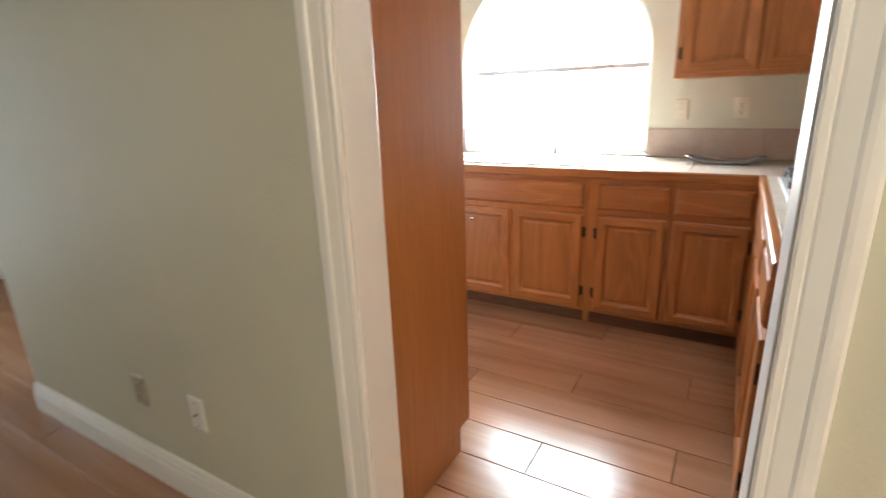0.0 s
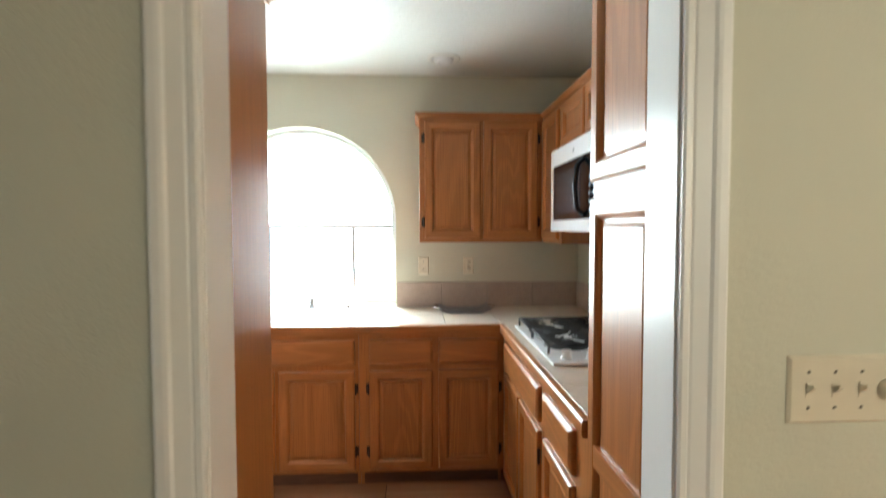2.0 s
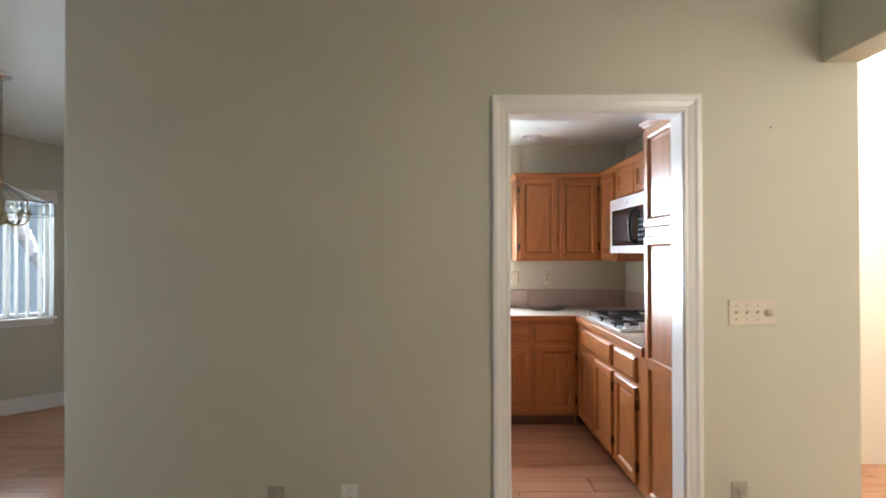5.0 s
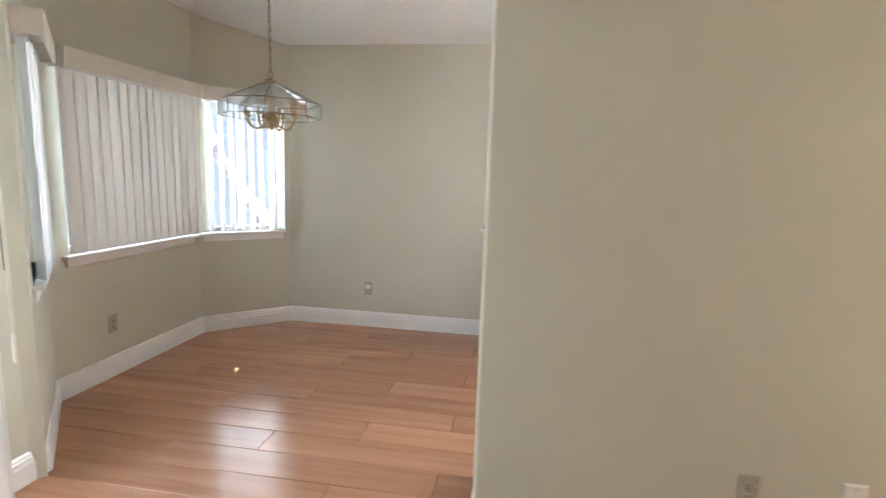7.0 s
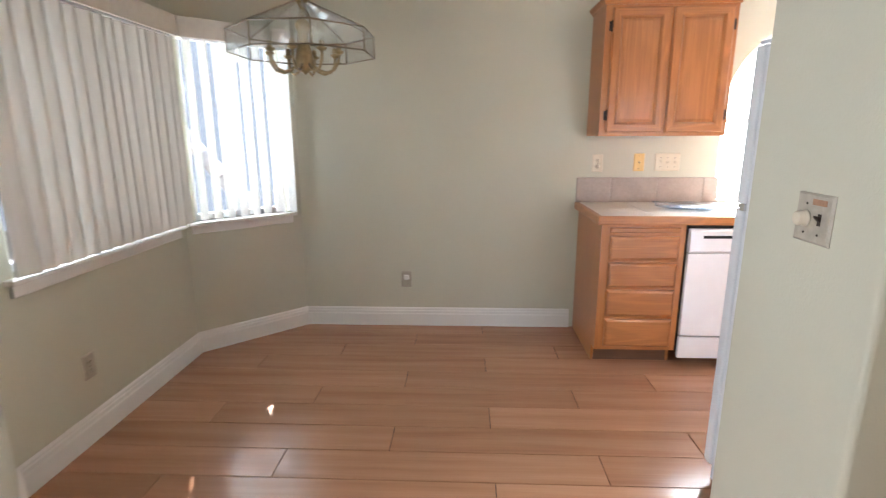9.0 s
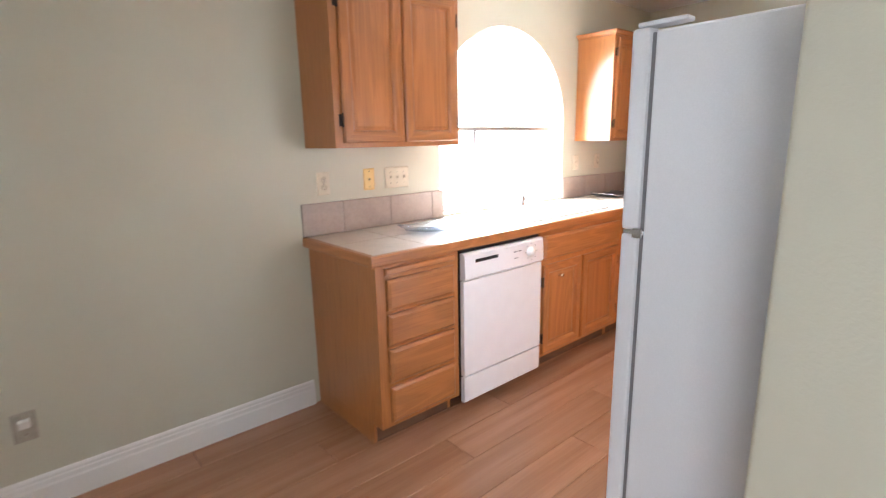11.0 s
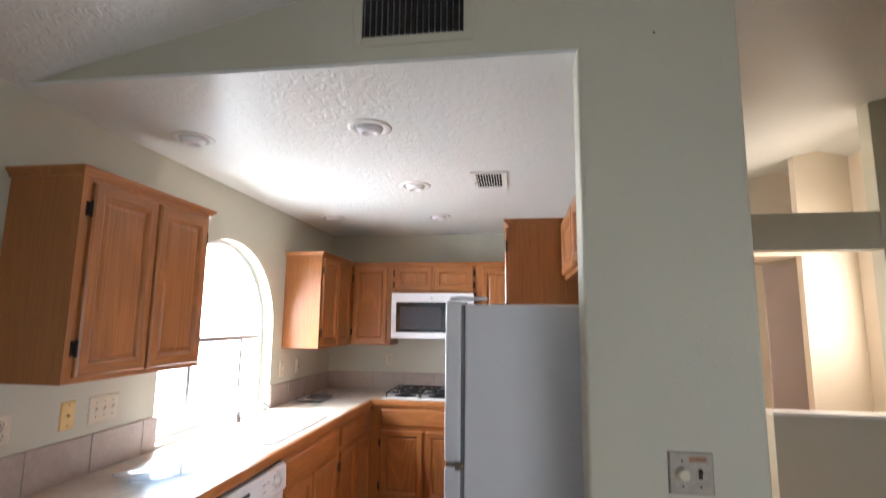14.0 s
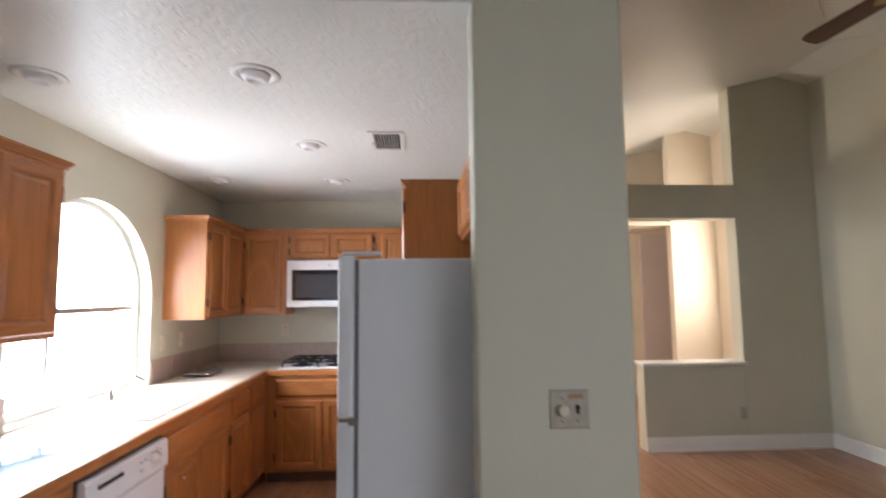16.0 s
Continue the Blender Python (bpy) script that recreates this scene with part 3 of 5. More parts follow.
BLIND_ANGLES = (105, 160, 25)
BLIND_LABELS = ("cream vertical blind tilted open before the bay window", "cream vertical blind closed across the wide bay window", "cream vertical blind on the side bay window")
for i in range(3):
    m, ln = frame_of(BAY[i], BAY[i + 1])
    u0, u1 = BAYWIN[i]
    win = tagged(new("window_%d" % (i + 1)), "white vinyl slider window in the dining bay", "window", "", "structure")
    win.matrix_world = m
    bm = bmesh.new()
    for a, b, c, d in ((u0, u0 + .035, BZ0, BZ1), (u1 - .035, u1, BZ0, BZ1), (u0 + .035, u1 - .035, BZ0, BZ0 + .035), (u0 + .035, u1 - .035, BZ1 - .035, BZ1)):
        box(bm, a, b, -0.125, -0.075, c, d)
    mid = (u0 + u1) / 2
    box(bm, mid - 0.02, mid + 0.02, -0.120, -0.080, BZ0 + .035, BZ1 - .035)
    part("window_frame", bm, M["alu"], win, "", 0.003)
    for a, b in ((u0 + .035, mid - .02), (mid + .02, u1 - .035)):
        bm = bmesh.new()
        box(bm, a, b, -0.102, -0.098, BZ0 + .035, BZ1 - .035)
        part("pane", bm, M["pane"], win).visible_shadow = False
    window_sill(m, u0, u1, BZ0)
    vertical_blind(m, u0 - 0.045, u1 + (0.012, 0.045, 0.02)[i], BZ0 + 0.012, BZ1 - 0.035, BLIND_ANGLES[i], BLIND_LABELS[i], depth=(0.055, 0.055, 0.016)[i], step=(0.074, 0.074, 0.088)[i])

# sliding glass door in the west wall and its blind
mW, _ = frame_of((XW, SY1), (XW, SY0))
door = tagged(new("door_1"), "sliding glass patio door with white frame", "sliding door", "", "structure")
door.matrix_world = mW
L = SY1 - SY0
bm = bmesh.new()
for a, b, c, d in ((0, .05, 0, SZ), (L - .05, L, 0, SZ), (.05, L - .05, 0, .06), (.05, L - .05, SZ - .05, SZ), (L / 2 - .035, L / 2 + .035, .06, SZ - .05)):
    box(bm, a, b, -0.12, -0.05, c, d)
part("door_frame", bm, M["alu"], door, "", 0.003)
for a, b in ((.05, L / 2 - .035), (L / 2 + .035, L - .05)):
    bm = bmesh.new()
    box(bm, a, b, -0.09, -0.084, .06, SZ - .05)
    part("pane", bm, M["pane"], door).visible_shadow = False
bl = vertical_blind(mW, -0.05, L + 0.05, 0.025, SZ + 0.03, 142, "cream vertical blind hanging before the patio door", 0.075)
bm = bmesh.new()
for k in range(120):
    lathe(bm, [(0.0012, -0.004), (0.0024, 0), (0.0012, 0.004)], 6, (-0.075, 0.135, 0.98 + k * 0.0090))
part("bead_chain", bm, M["bronze"], bl, "dark bead pull chain")
bm = bmesh.new()
tube(bm, [(-0.078, 0.135, 0.98), (-0.082, 0.135, 0.72)], 0.0016, 6)
lathe(bm, [(0.004, 0.60), (0.007, 0.62), (0.007, 0.70), (0.003, 0.725)], 10, (-0.083, 0.135, 0))
part("cord", bm, M["valance"], bl, "hanging cord with a weight")

# arched kitchen window: frame, meeting rail, mullion, panes
win = tagged(new("window_4"), "arched white kitchen window above a sliding sash", "window", "", "structure")
bm = bmesh.new()
FY0, FY1 = YW + 0.085, YW + 0.135
inner = [((WX0 + WX1) / 2 - ((WX1 - WX0) / 2 - .03) * math.cos(math.pi * i / N_ARC), WSPR + 0.57 * math.sin(math.pi * i / N_ARC)) for i in range(N_ARC + 1)]
for k in range(N_ARC):
    prism(bm, [arc[k], arc[k + 1], inner[k + 1], inner[k]], FY0, FY1, "y")
for a, b, c, d in ((WX0, WX0 + .03, WZ0, WSPR), (WX1 - .03, WX1, WZ0, WSPR), (WX0 + .03, WX1 - .03, WZ0, WZ0 + .035)):
    box(bm, a, b, FY0, FY1, c, d)
part("window_frame", bm, M["alu"], win)
bm = bmesh.new()
box(bm, WX0 + .03, WX1 - .03, FY0 - 0.012, FY1, 1.438, 1.468)
part("meeting_rail", bm, M["steel"], win, "grey rail under the arched light", 0.003)
bm = bmesh.new()
box(bm, -1.36, -1.33, FY0, FY1, WZ0 + .035, 1.438)
box(bm, -0.79, -0.77, FY0, FY1, WZ0 + .035, 1.438)
part("mullion", bm, M["steel"], win, "", 0.003)
bm = bmesh.new()
box(bm, WX0 + .03, WX1 - .03, FY0 + .02, FY0 + .024, WZ0 + .035, 1.438)
part("pane", bm, M["pane"], win).visible_shadow = False
bm = bmesh.new()
prism(bm, inner + [(WX1 - .03, 1.468), (WX0 + .03, 1.468)], FY0 + .02, FY0 + .024, "y")
part("pane", bm, M["pane"], win).visible_shadow = False


# ---------------------------------------------------------------- cabinets
def rings(bm, x0, x1, z0, z1, steps, split=True, cap=True):
    """Nested rectangles of (inset, y), joined; level sides take material 1."""
    rs = [[bm.verts.new((x, y, z)) for x, z in ((x0 + i, z0 + i), (x1 - i, z0 + i), (x1 - i, z1 - i), (x0 + i, z1 - i))] for i, y in steps]
    for a, b in zip(rs, rs[1:]):
        for k in range(4):
            f = bm.faces.new((a[k], a[(k + 1) % 4], b[(k + 1) % 4], b[k]))
            f.material_index = 1 if split and k in (0, 2) else 0
    if cap:
        bm.faces.new(rs[-1])
    return rs


def hinge(parent, x, z, side):
    bm = bmesh.new()
    lathe(bm, [(0.0035, -0.032), (0.0052, -0.028), (0.0052, 0.028), (0.0035, 0.032)], 8, (x, -0.012, z))
    box(bm, min(x, x + side * 0.014), max(x, x + side * 0.014), -0.003, 0.001, z - 0.026, z + 0.026)
    part("hinge", bm, M["bronze"], parent, "dark bronze barrel hinge")


def cab_door(cab, x0, x1, z0, z1, hinges="l", rail_at=None, frame_w=0.052):
    bm = bmesh.new()
    rings(bm, x0, x1, z0, z1, [(0.0, 0.0), (0.0, -0.013), (0.007, -0.019), (frame_w - 0.010, -0.019), (frame_w - 0.005, -0.0165), (frame_w, -0.0125), (frame_w + 0.006, -0.0035)], cap=False)
    if rail_at:
        box(bm, x0 + frame_w - 0.004, x1 - frame_w + 0.004, -0.0187, -0.002, rail_at - 0.028, rail_at + 0.028, 1)
    d = part("door", bm, [M["oak_v"], M["oak_h"]], cab)
    bm = bmesh.new()
    i = frame_w + 0.005
    rings(bm, x0, x1, z0, z1, [(i, 0.0), (i, -0.004), (i + 0.008, -0.004), (i + 0.020, -0.0085)], split=False)
    part("panel", bm, M["oak_v"], d)
    side = -1 if hinges == "l" else 1
    if hinges:
        h = min(0.10, (z1 - z0) * 0.25)
        for z in (z0 + h, z1 - h):
            hinge(d, x0 - 0.003 if side < 0 else x1 + 0.003, z, side)
    return d


def drawer(cab, x0, x1, z0, z1):
    bm = bmesh.new()
    rings(bm, x0, x1, z0, z1, [(0.0, 0.0), (0.0, -0.012), (0.004, -0.0165), (0.014, -0.022)], split=False)
    part("drawer_front", bm, M["oak_h"], cab)


def cabinet(name, label, m, w, d, z0, z1, toe=False, crown=False, group=""):
    """Carcass from x 0 to w, front at y 0, back at y d."""
    cab = empty(name, m, label, "cabinet", group)
    bm = bmesh.new()
    if toe:
        prism(bm, [(0.0, z0 + 0.10), (d, z0 + 0.10), (d, z1), (0.0, z1)], 0, w, "x")
        box(bm, 0, 0.018, 0.075, d, z0, z0 + 0.0999)
        box(bm, w - 0.018, w, 0.075, d, z0, z0 + 0.0999)
    else:
        box(bm, 0, w, 0, d, z0, z1)
    part("body", bm, M["oak_side"], cab, "", 0.0015)
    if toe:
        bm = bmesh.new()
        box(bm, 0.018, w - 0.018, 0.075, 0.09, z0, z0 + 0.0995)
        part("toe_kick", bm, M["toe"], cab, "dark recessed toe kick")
    if crown:
        prof = [(0.0, -0.006), (-0.008, -0.006), (-0.010, 0.004), (-0.024, 0.018), (-0.026, 0.028), (0.0, 0.028)]
        bm = bmesh.new()
        c = [[bm.verts.new(p) for p in ((a if crown != "r" else 0.001, d, z1 + z), (a if crown != "r" else 0.001, a, z1 + z), (w - a if crown != "l" else w - 0.001, a, z1 + z), (w - a if crown != "l" else w - 0.001, d, z1 + z))] for a, z in prof]
        for a, b in zip(c, c[1:] + c[:1]):
            for k in range(3):
                bm.faces.new((a[k], a[k + 1], b[k + 1], b[k]))
        part("crown", bm, M["oak_h"], cab, "small oak crown moulding")
    return cab


YF = 3.61      # front of the north base run
XF = 0.125     # front of the east run
north = lambda x: pose(x, YF, 0)
R90 = lambda x, y: pose(x, y, 0, 0, 0, -90)
R180 = lambda x, y: pose(x, y, 0, 0, 0, 180)

# base run below the window
c = cabinet("base_cabinet", "oak base cabinet with four drawers and a pull-out board", north(-2.63), 0.475, 0.608, 0, 0.873, True)
for z0, z1 in ((0.125, 0.298), (0.318, 0.478), (0.496, 0.642), (0.660, 0.800)):
    drawer(c, 0.05, 0.438, z0, z1)
bm = bmesh.new()
rings(bm, 0.045, 0.442, 0.820, 0.850, [(0, 0), (0, -0.010), (0.006, -0.015)], split=False)
part("cutting_board_front", bm, M["oak_h"], c)
c = cabinet("sink_cabinet", "oak sink base cabinet with two doors below the window", north(-1.525), 0.855, 0.608, 0, 0.70, True)
bm = bmesh.new()
box(bm, 0, 0.855, 0, 0.02, 0.7005, 0.873)
part("face_rail", bm, M["oak_h"], c)
drawer(c, 0.03, 0.835, 0.700, 0.838)
d = cab_door(c, 0.03, 0.405, 0.122, 0.668, "l")
bm = bmesh.new()
lathe(bm, [(0.009, -0.018), (0.006, -0.022), (0.006, -0.030), (0.013, -0.036), (0.012, -0.044), (0.0, -0.046)], 14, (0.17, 0, 0.59), "y")
part("knob", bm, M["chrome"], d, "small chrome knob")
cab_door(c, 0.425, 0.835, 0.122, 0.668, "r")
c = cabinet("base_cabinet", "oak base cabinet with two drawers over two doors", north(-0.668), 0.793, 0.608, 0, 0.873, True)
for a, b, h in ((0.055, 0.400, "l"), (0.432, 0.765, "r")):
    drawer(c, a, b, 0.700, 0.838)
    cab_door(c, a, b, 0.122, 0.668, h)

# east base run and tall pantry
c = cabinet("base_cabinet", "oak base cabinet under the gas cooktop", R90(XF, 3.608), 0.870, 0.608, 0, 0.873, True)
drawer(c, 0.10, 0.845, 0.700, 0.838)
cab_door(c, 0.10, 0.465, 0.122, 0.668, "l")
cab_door(c, 0.485, 0.845, 0.122, 0.668, "r")
c = cabinet("base_cabinet", "narrow oak base cabinet with a drawer over a door", R90(XF, 2.736), 0.508, 0.608, 0, 0.873, True)
drawer(c, 0.045, 0.385, 0.700, 0.838)
cab_door(c, 0.045, 0.385, 0.122, 0.668, "r")
c = cabinet("pantry_cabinet", "tall oak pantry cabinet with glossy doors beside the doorway", R90(XF, 2.226), 0.409, 0.608, 0, 2.105, True, "l")
cab_door(c, 0.020, 0.392, 0.118, 1.520, "r", 0.850)
cab_door(c, 0.020, 0.392, 1.562, 2.085, "r")

# tall pantry between fridge and doorway, cabinet over the fridge
c = cabinet("pantry_cabinet", "tall oak pantry cabinet between fridge and doorway", R180(-0.785, 2.41), 0.765, 0.593, 0, 2.098, True, "l")
cab_door(c, 0.02, 0.365, 0.118, 1.52, "l", 0.85)
cab_door(c, 0.385, 0.73, 0.118, 1.52, "r", 0.85)
cab_door(c, 0.02, 0.365, 1.562, 2.085, "l")
cab_door(c, 0.385, 0.73, 1.562, 2.085, "r")
c = cabinet("wall_cabinet", "small oak cabinet over the fridge", R180(-1.552, 2.125), 0.95, 0.308, 1.80, 2.098, False, "")
cab_door(c, 0.03, 0.465, 1.82, 2.09, "l")
cab_door(c, 0.485, 0.92, 1.82, 2.09, "r")

# wall cabinets
UZ0, UZ1 = 1.356, 2.100
c = cabinet("wall_cabinet", "oak wall cabinet with two doors beside the arched window", pose(-2.607, YW - .307, 0), 0.752, 0.305, UZ0, UZ1, False, "both", "wall cabinets")
cab_door(c, 0.040, 0.372, UZ0 + .022, UZ1 - .022, "l")
cab_door(c, 0.388, 0.725, UZ0 + .022, UZ1 - .022, "r")
c = cabinet("wall_cabinet", "oak wall cabinet with two doors, sunlit on its side", pose(-0.335, YW - .307, 0), 0.748, 0.305, UZ0, UZ1, False, "l", "wall cabinets")
cab_door(c, 0.030, 0.368, UZ0 + .022, UZ1 - .022, "l")
cab_door(c, 0.384, 0.715, UZ0 + .022, UZ1 - .022, "r")
UX = XK - .320
c = cabinet("wall_cabinet", "narrow oak corner wall cabinet beside the microwave", R90(UX, 3.912), 0.392, 0.318, UZ0, UZ1, False, "", "wall cabinets")
cab_door(c, 0.030, 0.355, UZ0 + .022, UZ1 - .022, "l")
c = cabinet("wall_cabinet", "short oak wall cabinet with two doors over the microwave", R90(UX, 3.518), 0.798, 0.318, 1.842, UZ1, False, "", "wall cabinets")
cab_door(c, 0.030, 0.385, 1.860, UZ1 - .022, "l")
cab_door(c, 0.405, 0.768, 1.860, UZ1 - .022, "r")
c = cabinet("wall_cabinet", "narrow oak wall cabinet beside the pantry", R90(UX, 2.718), 0.49, 0.318, UZ0, UZ1, False, "", "wall cabinets")
cab_door(c, 0.045, 0.40, UZ0 + .022, UZ1 - .022, "r")
bm = bmesh.new()
prof = [(0.0, -0.004), (-0.008, -0.004), (-0.010, 0.004), (-0.022, 0.016), (-0.024, 0.025), (0.0, 0.025)]
prism(bm, [(UX + a, UZ1 + z) for a, z in prof], 2.23, 3.89, "y")
ob = new("crown_moulding", mesh_of("crown_moulding", bm, M["oak_y"]))
tagged(ob, "long oak crown moulding along the wall cabinets", "moulding")


# ---------------------------------------------------------------- tiled counter
CT, CB = 0.915, 0.875
SKX0, SKX1, SKY0, SKY1 = -1.50, -0.72, 3.68, 4.12
counter = empty("countertop", pose(0, 0, 0), "beige ceramic tile countertop with oak edging", "countertop")
bm = bmesh.new()
Z = (CB, CT - 0.008)
box(bm, -2.635, SKX0, YF, YW - .002, *Z)
box(bm, SKX1, XK - .002, YF, YW - .002, *Z)
box(bm, SKX0, SKX1, YF, SKY0, *Z)
box(bm, SKX0, SKX1, SKY1, YW - .002, *Z)
box(bm, XF, XK - .002, 2.228, YF, *Z)
part("grout_bed", bm, M["grout"], counter)
bm = bmesh.new()
edge = [(0.0, CB - .012), (-0.022, CB - .008), (-0.026, CB), (-0.026, CT - .006), (-0.021, CT + .001), (0.0, CT + .001)]
prism(bm, [(YF + a, z) for a, z in edge], -2.660, XF - .026, "x")
part("edge_strip", bm, M["oak_h"], counter, "rounded oak edge strip")
bm = bmesh.new()
prism(bm, [(XF + a, z) for a, z in edge], 2.230, YF, "y")
part("edge_strip", bm, M["oak_y"], counter, "rounded oak edge strip")
bm = bmesh.new()
prism(bm, [(-2.635 + a, z) for a, z in edge], YF, YW - .004, "y")
part("edge_strip", bm, M["oak_y"], counter, "rounded oak edge strip")

# ---------------------------------------------------------------- sink and tap
sink = empty("sink", pose(0, 0, 0), "white enamel double bowl drop-in sink", "sink")
for a, b in ((SKX0 + .03, -1.125), (-1.095, SKX1 - .03)):
    bm = bmesh.new()
    x0, x1, y0, y1 = a, b, SKY0 + .03, SKY1 - .03
    box(bm, x0, x1, y0, y1, 0.735, 0.742)
    box(bm, x0 - .006, x0, y0, y1, 0.735, CT + .003)
    box(bm, x1, x1 + .006, y0, y1, 0.735, CT + .003)
    box(bm, x0 - .006, x1 + .006, y0 - .006, y0, 0.735, CT + .003)
    box(bm, x0 - .006, x1 + .006, y1, y1 + .006, 0.735, CT + .003)
    part("bowl", bm, M["white"], sink)
bm = bmesh.new()
z0, z1 = CT + .001, CT + .011
for a, b, cc, d in ((SKX0 - .01, SKX1 + .01, SKY0 - .01, SKY0 + .024), (SKX0 - .01, SKX1 + .01, SKY1 - .024, SKY1 + .01),
                    (SKX0 - .01, SKX0 + .024, SKY0 + .024, SKY1 - .024), (SKX1 - .024, SKX1 + .01, SKY0 + .024, SKY1 - .024), (-1.119, -1.101, SKY0 + .024, SKY1 - .024)):
    box(bm, a, b, cc, d, z0, z1)
part("rim", bm, M["white"], sink, "", 0.003)
tap = empty("kitchen_tap", pose(-1.03, 4.155, CT), "chrome single-lever kitchen tap behind the sink", "tap")
bm = bmesh.new()
lathe(bm, [(0.028, 0.0), (0.026, 0.012), (0.018, 0.02), (0.017, 0.07), (0.010, 0.085)], 16)
part("base", bm, M["chrome"], tap)
bm = bmesh.new()
tube(bm, [(0, 0, 0.06), (0, -0.01, 0.11), (0, -0.05, 0.145), (0, -0.12, 0.15), (0, -0.19, 0.125), (0, -0.20, 0.10)], 0.010, 10)
part("spout", bm, M["chrome"], tap)
bm = bmesh.new()
tube(bm, [(0, 0.0, 0.085), (0.02, 0.01, 0.11), (0.075, 0.02, 0.135)], 0.006, 8)
part("lever", bm, M["chrome"], tap)
sp = empty("soap_dispenser", pose(-0.80, 4.15, CT), "small chrome soap dispenser by the sink", "dispenser")
bm = bmesh.new()
lathe(bm, [(0.016, 0), (0.014, 0.01), (0.008, 0.02), (0.008, 0.06), (0.012, 0.065), (0.012, 0.075)], 12)
part("pump", bm, M["chrome"], sp)
bm = bmesh.new()
tube(bm, [(0, 0, 0.07), (0, -0.05, 0.075), (0, -0.07, 0.065)], 0.005, 8)
part("nozzle", bm, M["chrome"], sp)

# ---------------------------------------------------------------- dishwasher
dw = empty("dishwasher", pose(-2.148, YF, 0), "white built-in dishwasher with a dial", "dishwasher")
W = 0.612
bm = bmesh.new()
box(bm, 0.004, W - 0.004, 0.0, 0.58, 0.09, 0.862)
part("tub", bm, M["dark"], dw, "dark tub behind the door")
bm = bmesh.new()
box(bm, 0.004, W - 0.004, -0.028, -0.001, 0.205, 0.705)
part("door", bm, M["white"], dw, "", 0.004)
bm = bmesh.new()
prism(bm, [(-0.001, 0.709), (-0.030, 0.709), (-0.042, 0.722), (-0.036, 0.835), (-0.026, 0.846), (-0.001, 0.846)], 0.004, W - 0.004, "x")
panel = part("control_panel", bm, M["white"], dw, "", 0.003)
bm = bmesh.new()
box(bm, 0.075, 0.235, -0.0425, -0.034, 0.795, 0.810)
part("latch_slot", bm, M["dark"], panel, "black latch slot")
bm = bmesh.new()
lathe(bm, [(0.034, 0.0), (0.032, -0.006), (0.022, -0.008), (0.020, -0.020), (0.0, -0.021)], 24, (0.50, -0.037, 0.782), "y")
part("dial", bm, M["plate"], panel, "white cycle dial")
for k in range(8):
    a = k * math.pi / 4
    bm = bmesh.new()
    box(bm, 0.50 + 0.045 * math.cos(a) - .003, 0.50 + 0.045 * math.cos(a) + .003, -0.0425, -0.037, 0.782 + 0.045 * math.sin(a) - .0012, 0.782 + 0.045 * math.sin(a) + .0012)
    part("mark", bm, M["grey"], panel)
for x, w in ((0.36, 0.022), (0.40, 0.014), (0.36, 0.030), (0.40, 0.018)):
    bm = bmesh.new()
    z = 0.80 if w < .02 or w == 0.022 else 0.765
    box(bm, x, x + w, -0.0425, -0.037, z, z + 0.003)
    part("mark", bm, M["grey"], panel)
bm = bmesh.new()
box(bm, 0.004, W - 0.004, -0.026, -0.001, 0.062, 0.196)
part("kick_panel", bm, M["white"], dw, "", 0.003)

# ---------------------------------------------------------------- refrigerator
fr = empty("refrigerator", pose(-2.43, 1.845, 0), "white top-freezer refrigerator with pebbled sides", "refrigerator")
FW, FD = 0.752, 0.705
bm = bmesh.new()
box(bm, 0, FW, 0, FD, 0.03, 1.648)
part("body", bm, M["fridge"], fr, "", 0.006)
bm = bmesh.new()
box(bm, 0.012, FW - 0.012, FD, FD + 0.014, 0.07, 1.645)
part("gasket", bm, M["grey"], fr, "dark grey door gasket")
for z0, z1, nm in ((0.075, 1.112, "fridge_door"), (1.124, 1.660, "freezer_door")):
    bm = bmesh.new()
    box(bm, 0.0, FW, FD + 0.014, FD + 0.068, z0, z1)
    d = part(nm, bm, M["fridge"], fr, "", 0.010)
    bm = bmesh.new()
    hz = (z1 - 0.45, z1 - 0.03) if nm == "fridge_door" else (z0 + 0.03, z0 + 0.34)
    tube(bm, [(FW - .05, FD + .068, hz[0]), (FW - .05, FD + .098, hz[0] + .03), (FW - .05, FD + .098, hz[1] - .03), (FW - .05, FD + .068, hz[1])], 0.010, 8)
    part("handle", bm, M["white"], d)
bm = bmesh.new()
box(bm, 0.006, 0.062, FD + .002, FD + .062, 1.1125, 1.1235)
box(bm, -0.004, 0.010, FD + .004, FD + .030, 1.104, 1.130)
part("hinge", bm, M["chrome"], fr, "chrome middle hinge")
bm = bmesh.new()
prism(bm, [(0.006, FD - 0.075), (0.05, FD - 0.075), (0.060, FD - 0.03), (0.060, FD + 0.055), (0.006, FD + 0.055)], 1.662, 1.674, "z")
part("hinge_cover", bm, M["fridge"], fr, "", 0.004)
bm = bmesh.new()
box(bm, 0.02, FW - 0.02, FD - 0.02, FD + 0.03, 0.012, 0.068)
part("grille", bm, M["grey"], fr, "grey toe grille")
for x in (0.05, FW - .05):
    for y in (0.06, FD - .06):
        bm = bmesh.new()
        lathe(bm, [(0.02, 0.0), (0.02, 0.032)], 10, (x, y, 0))
        part("foot", bm, M["grey"], fr)

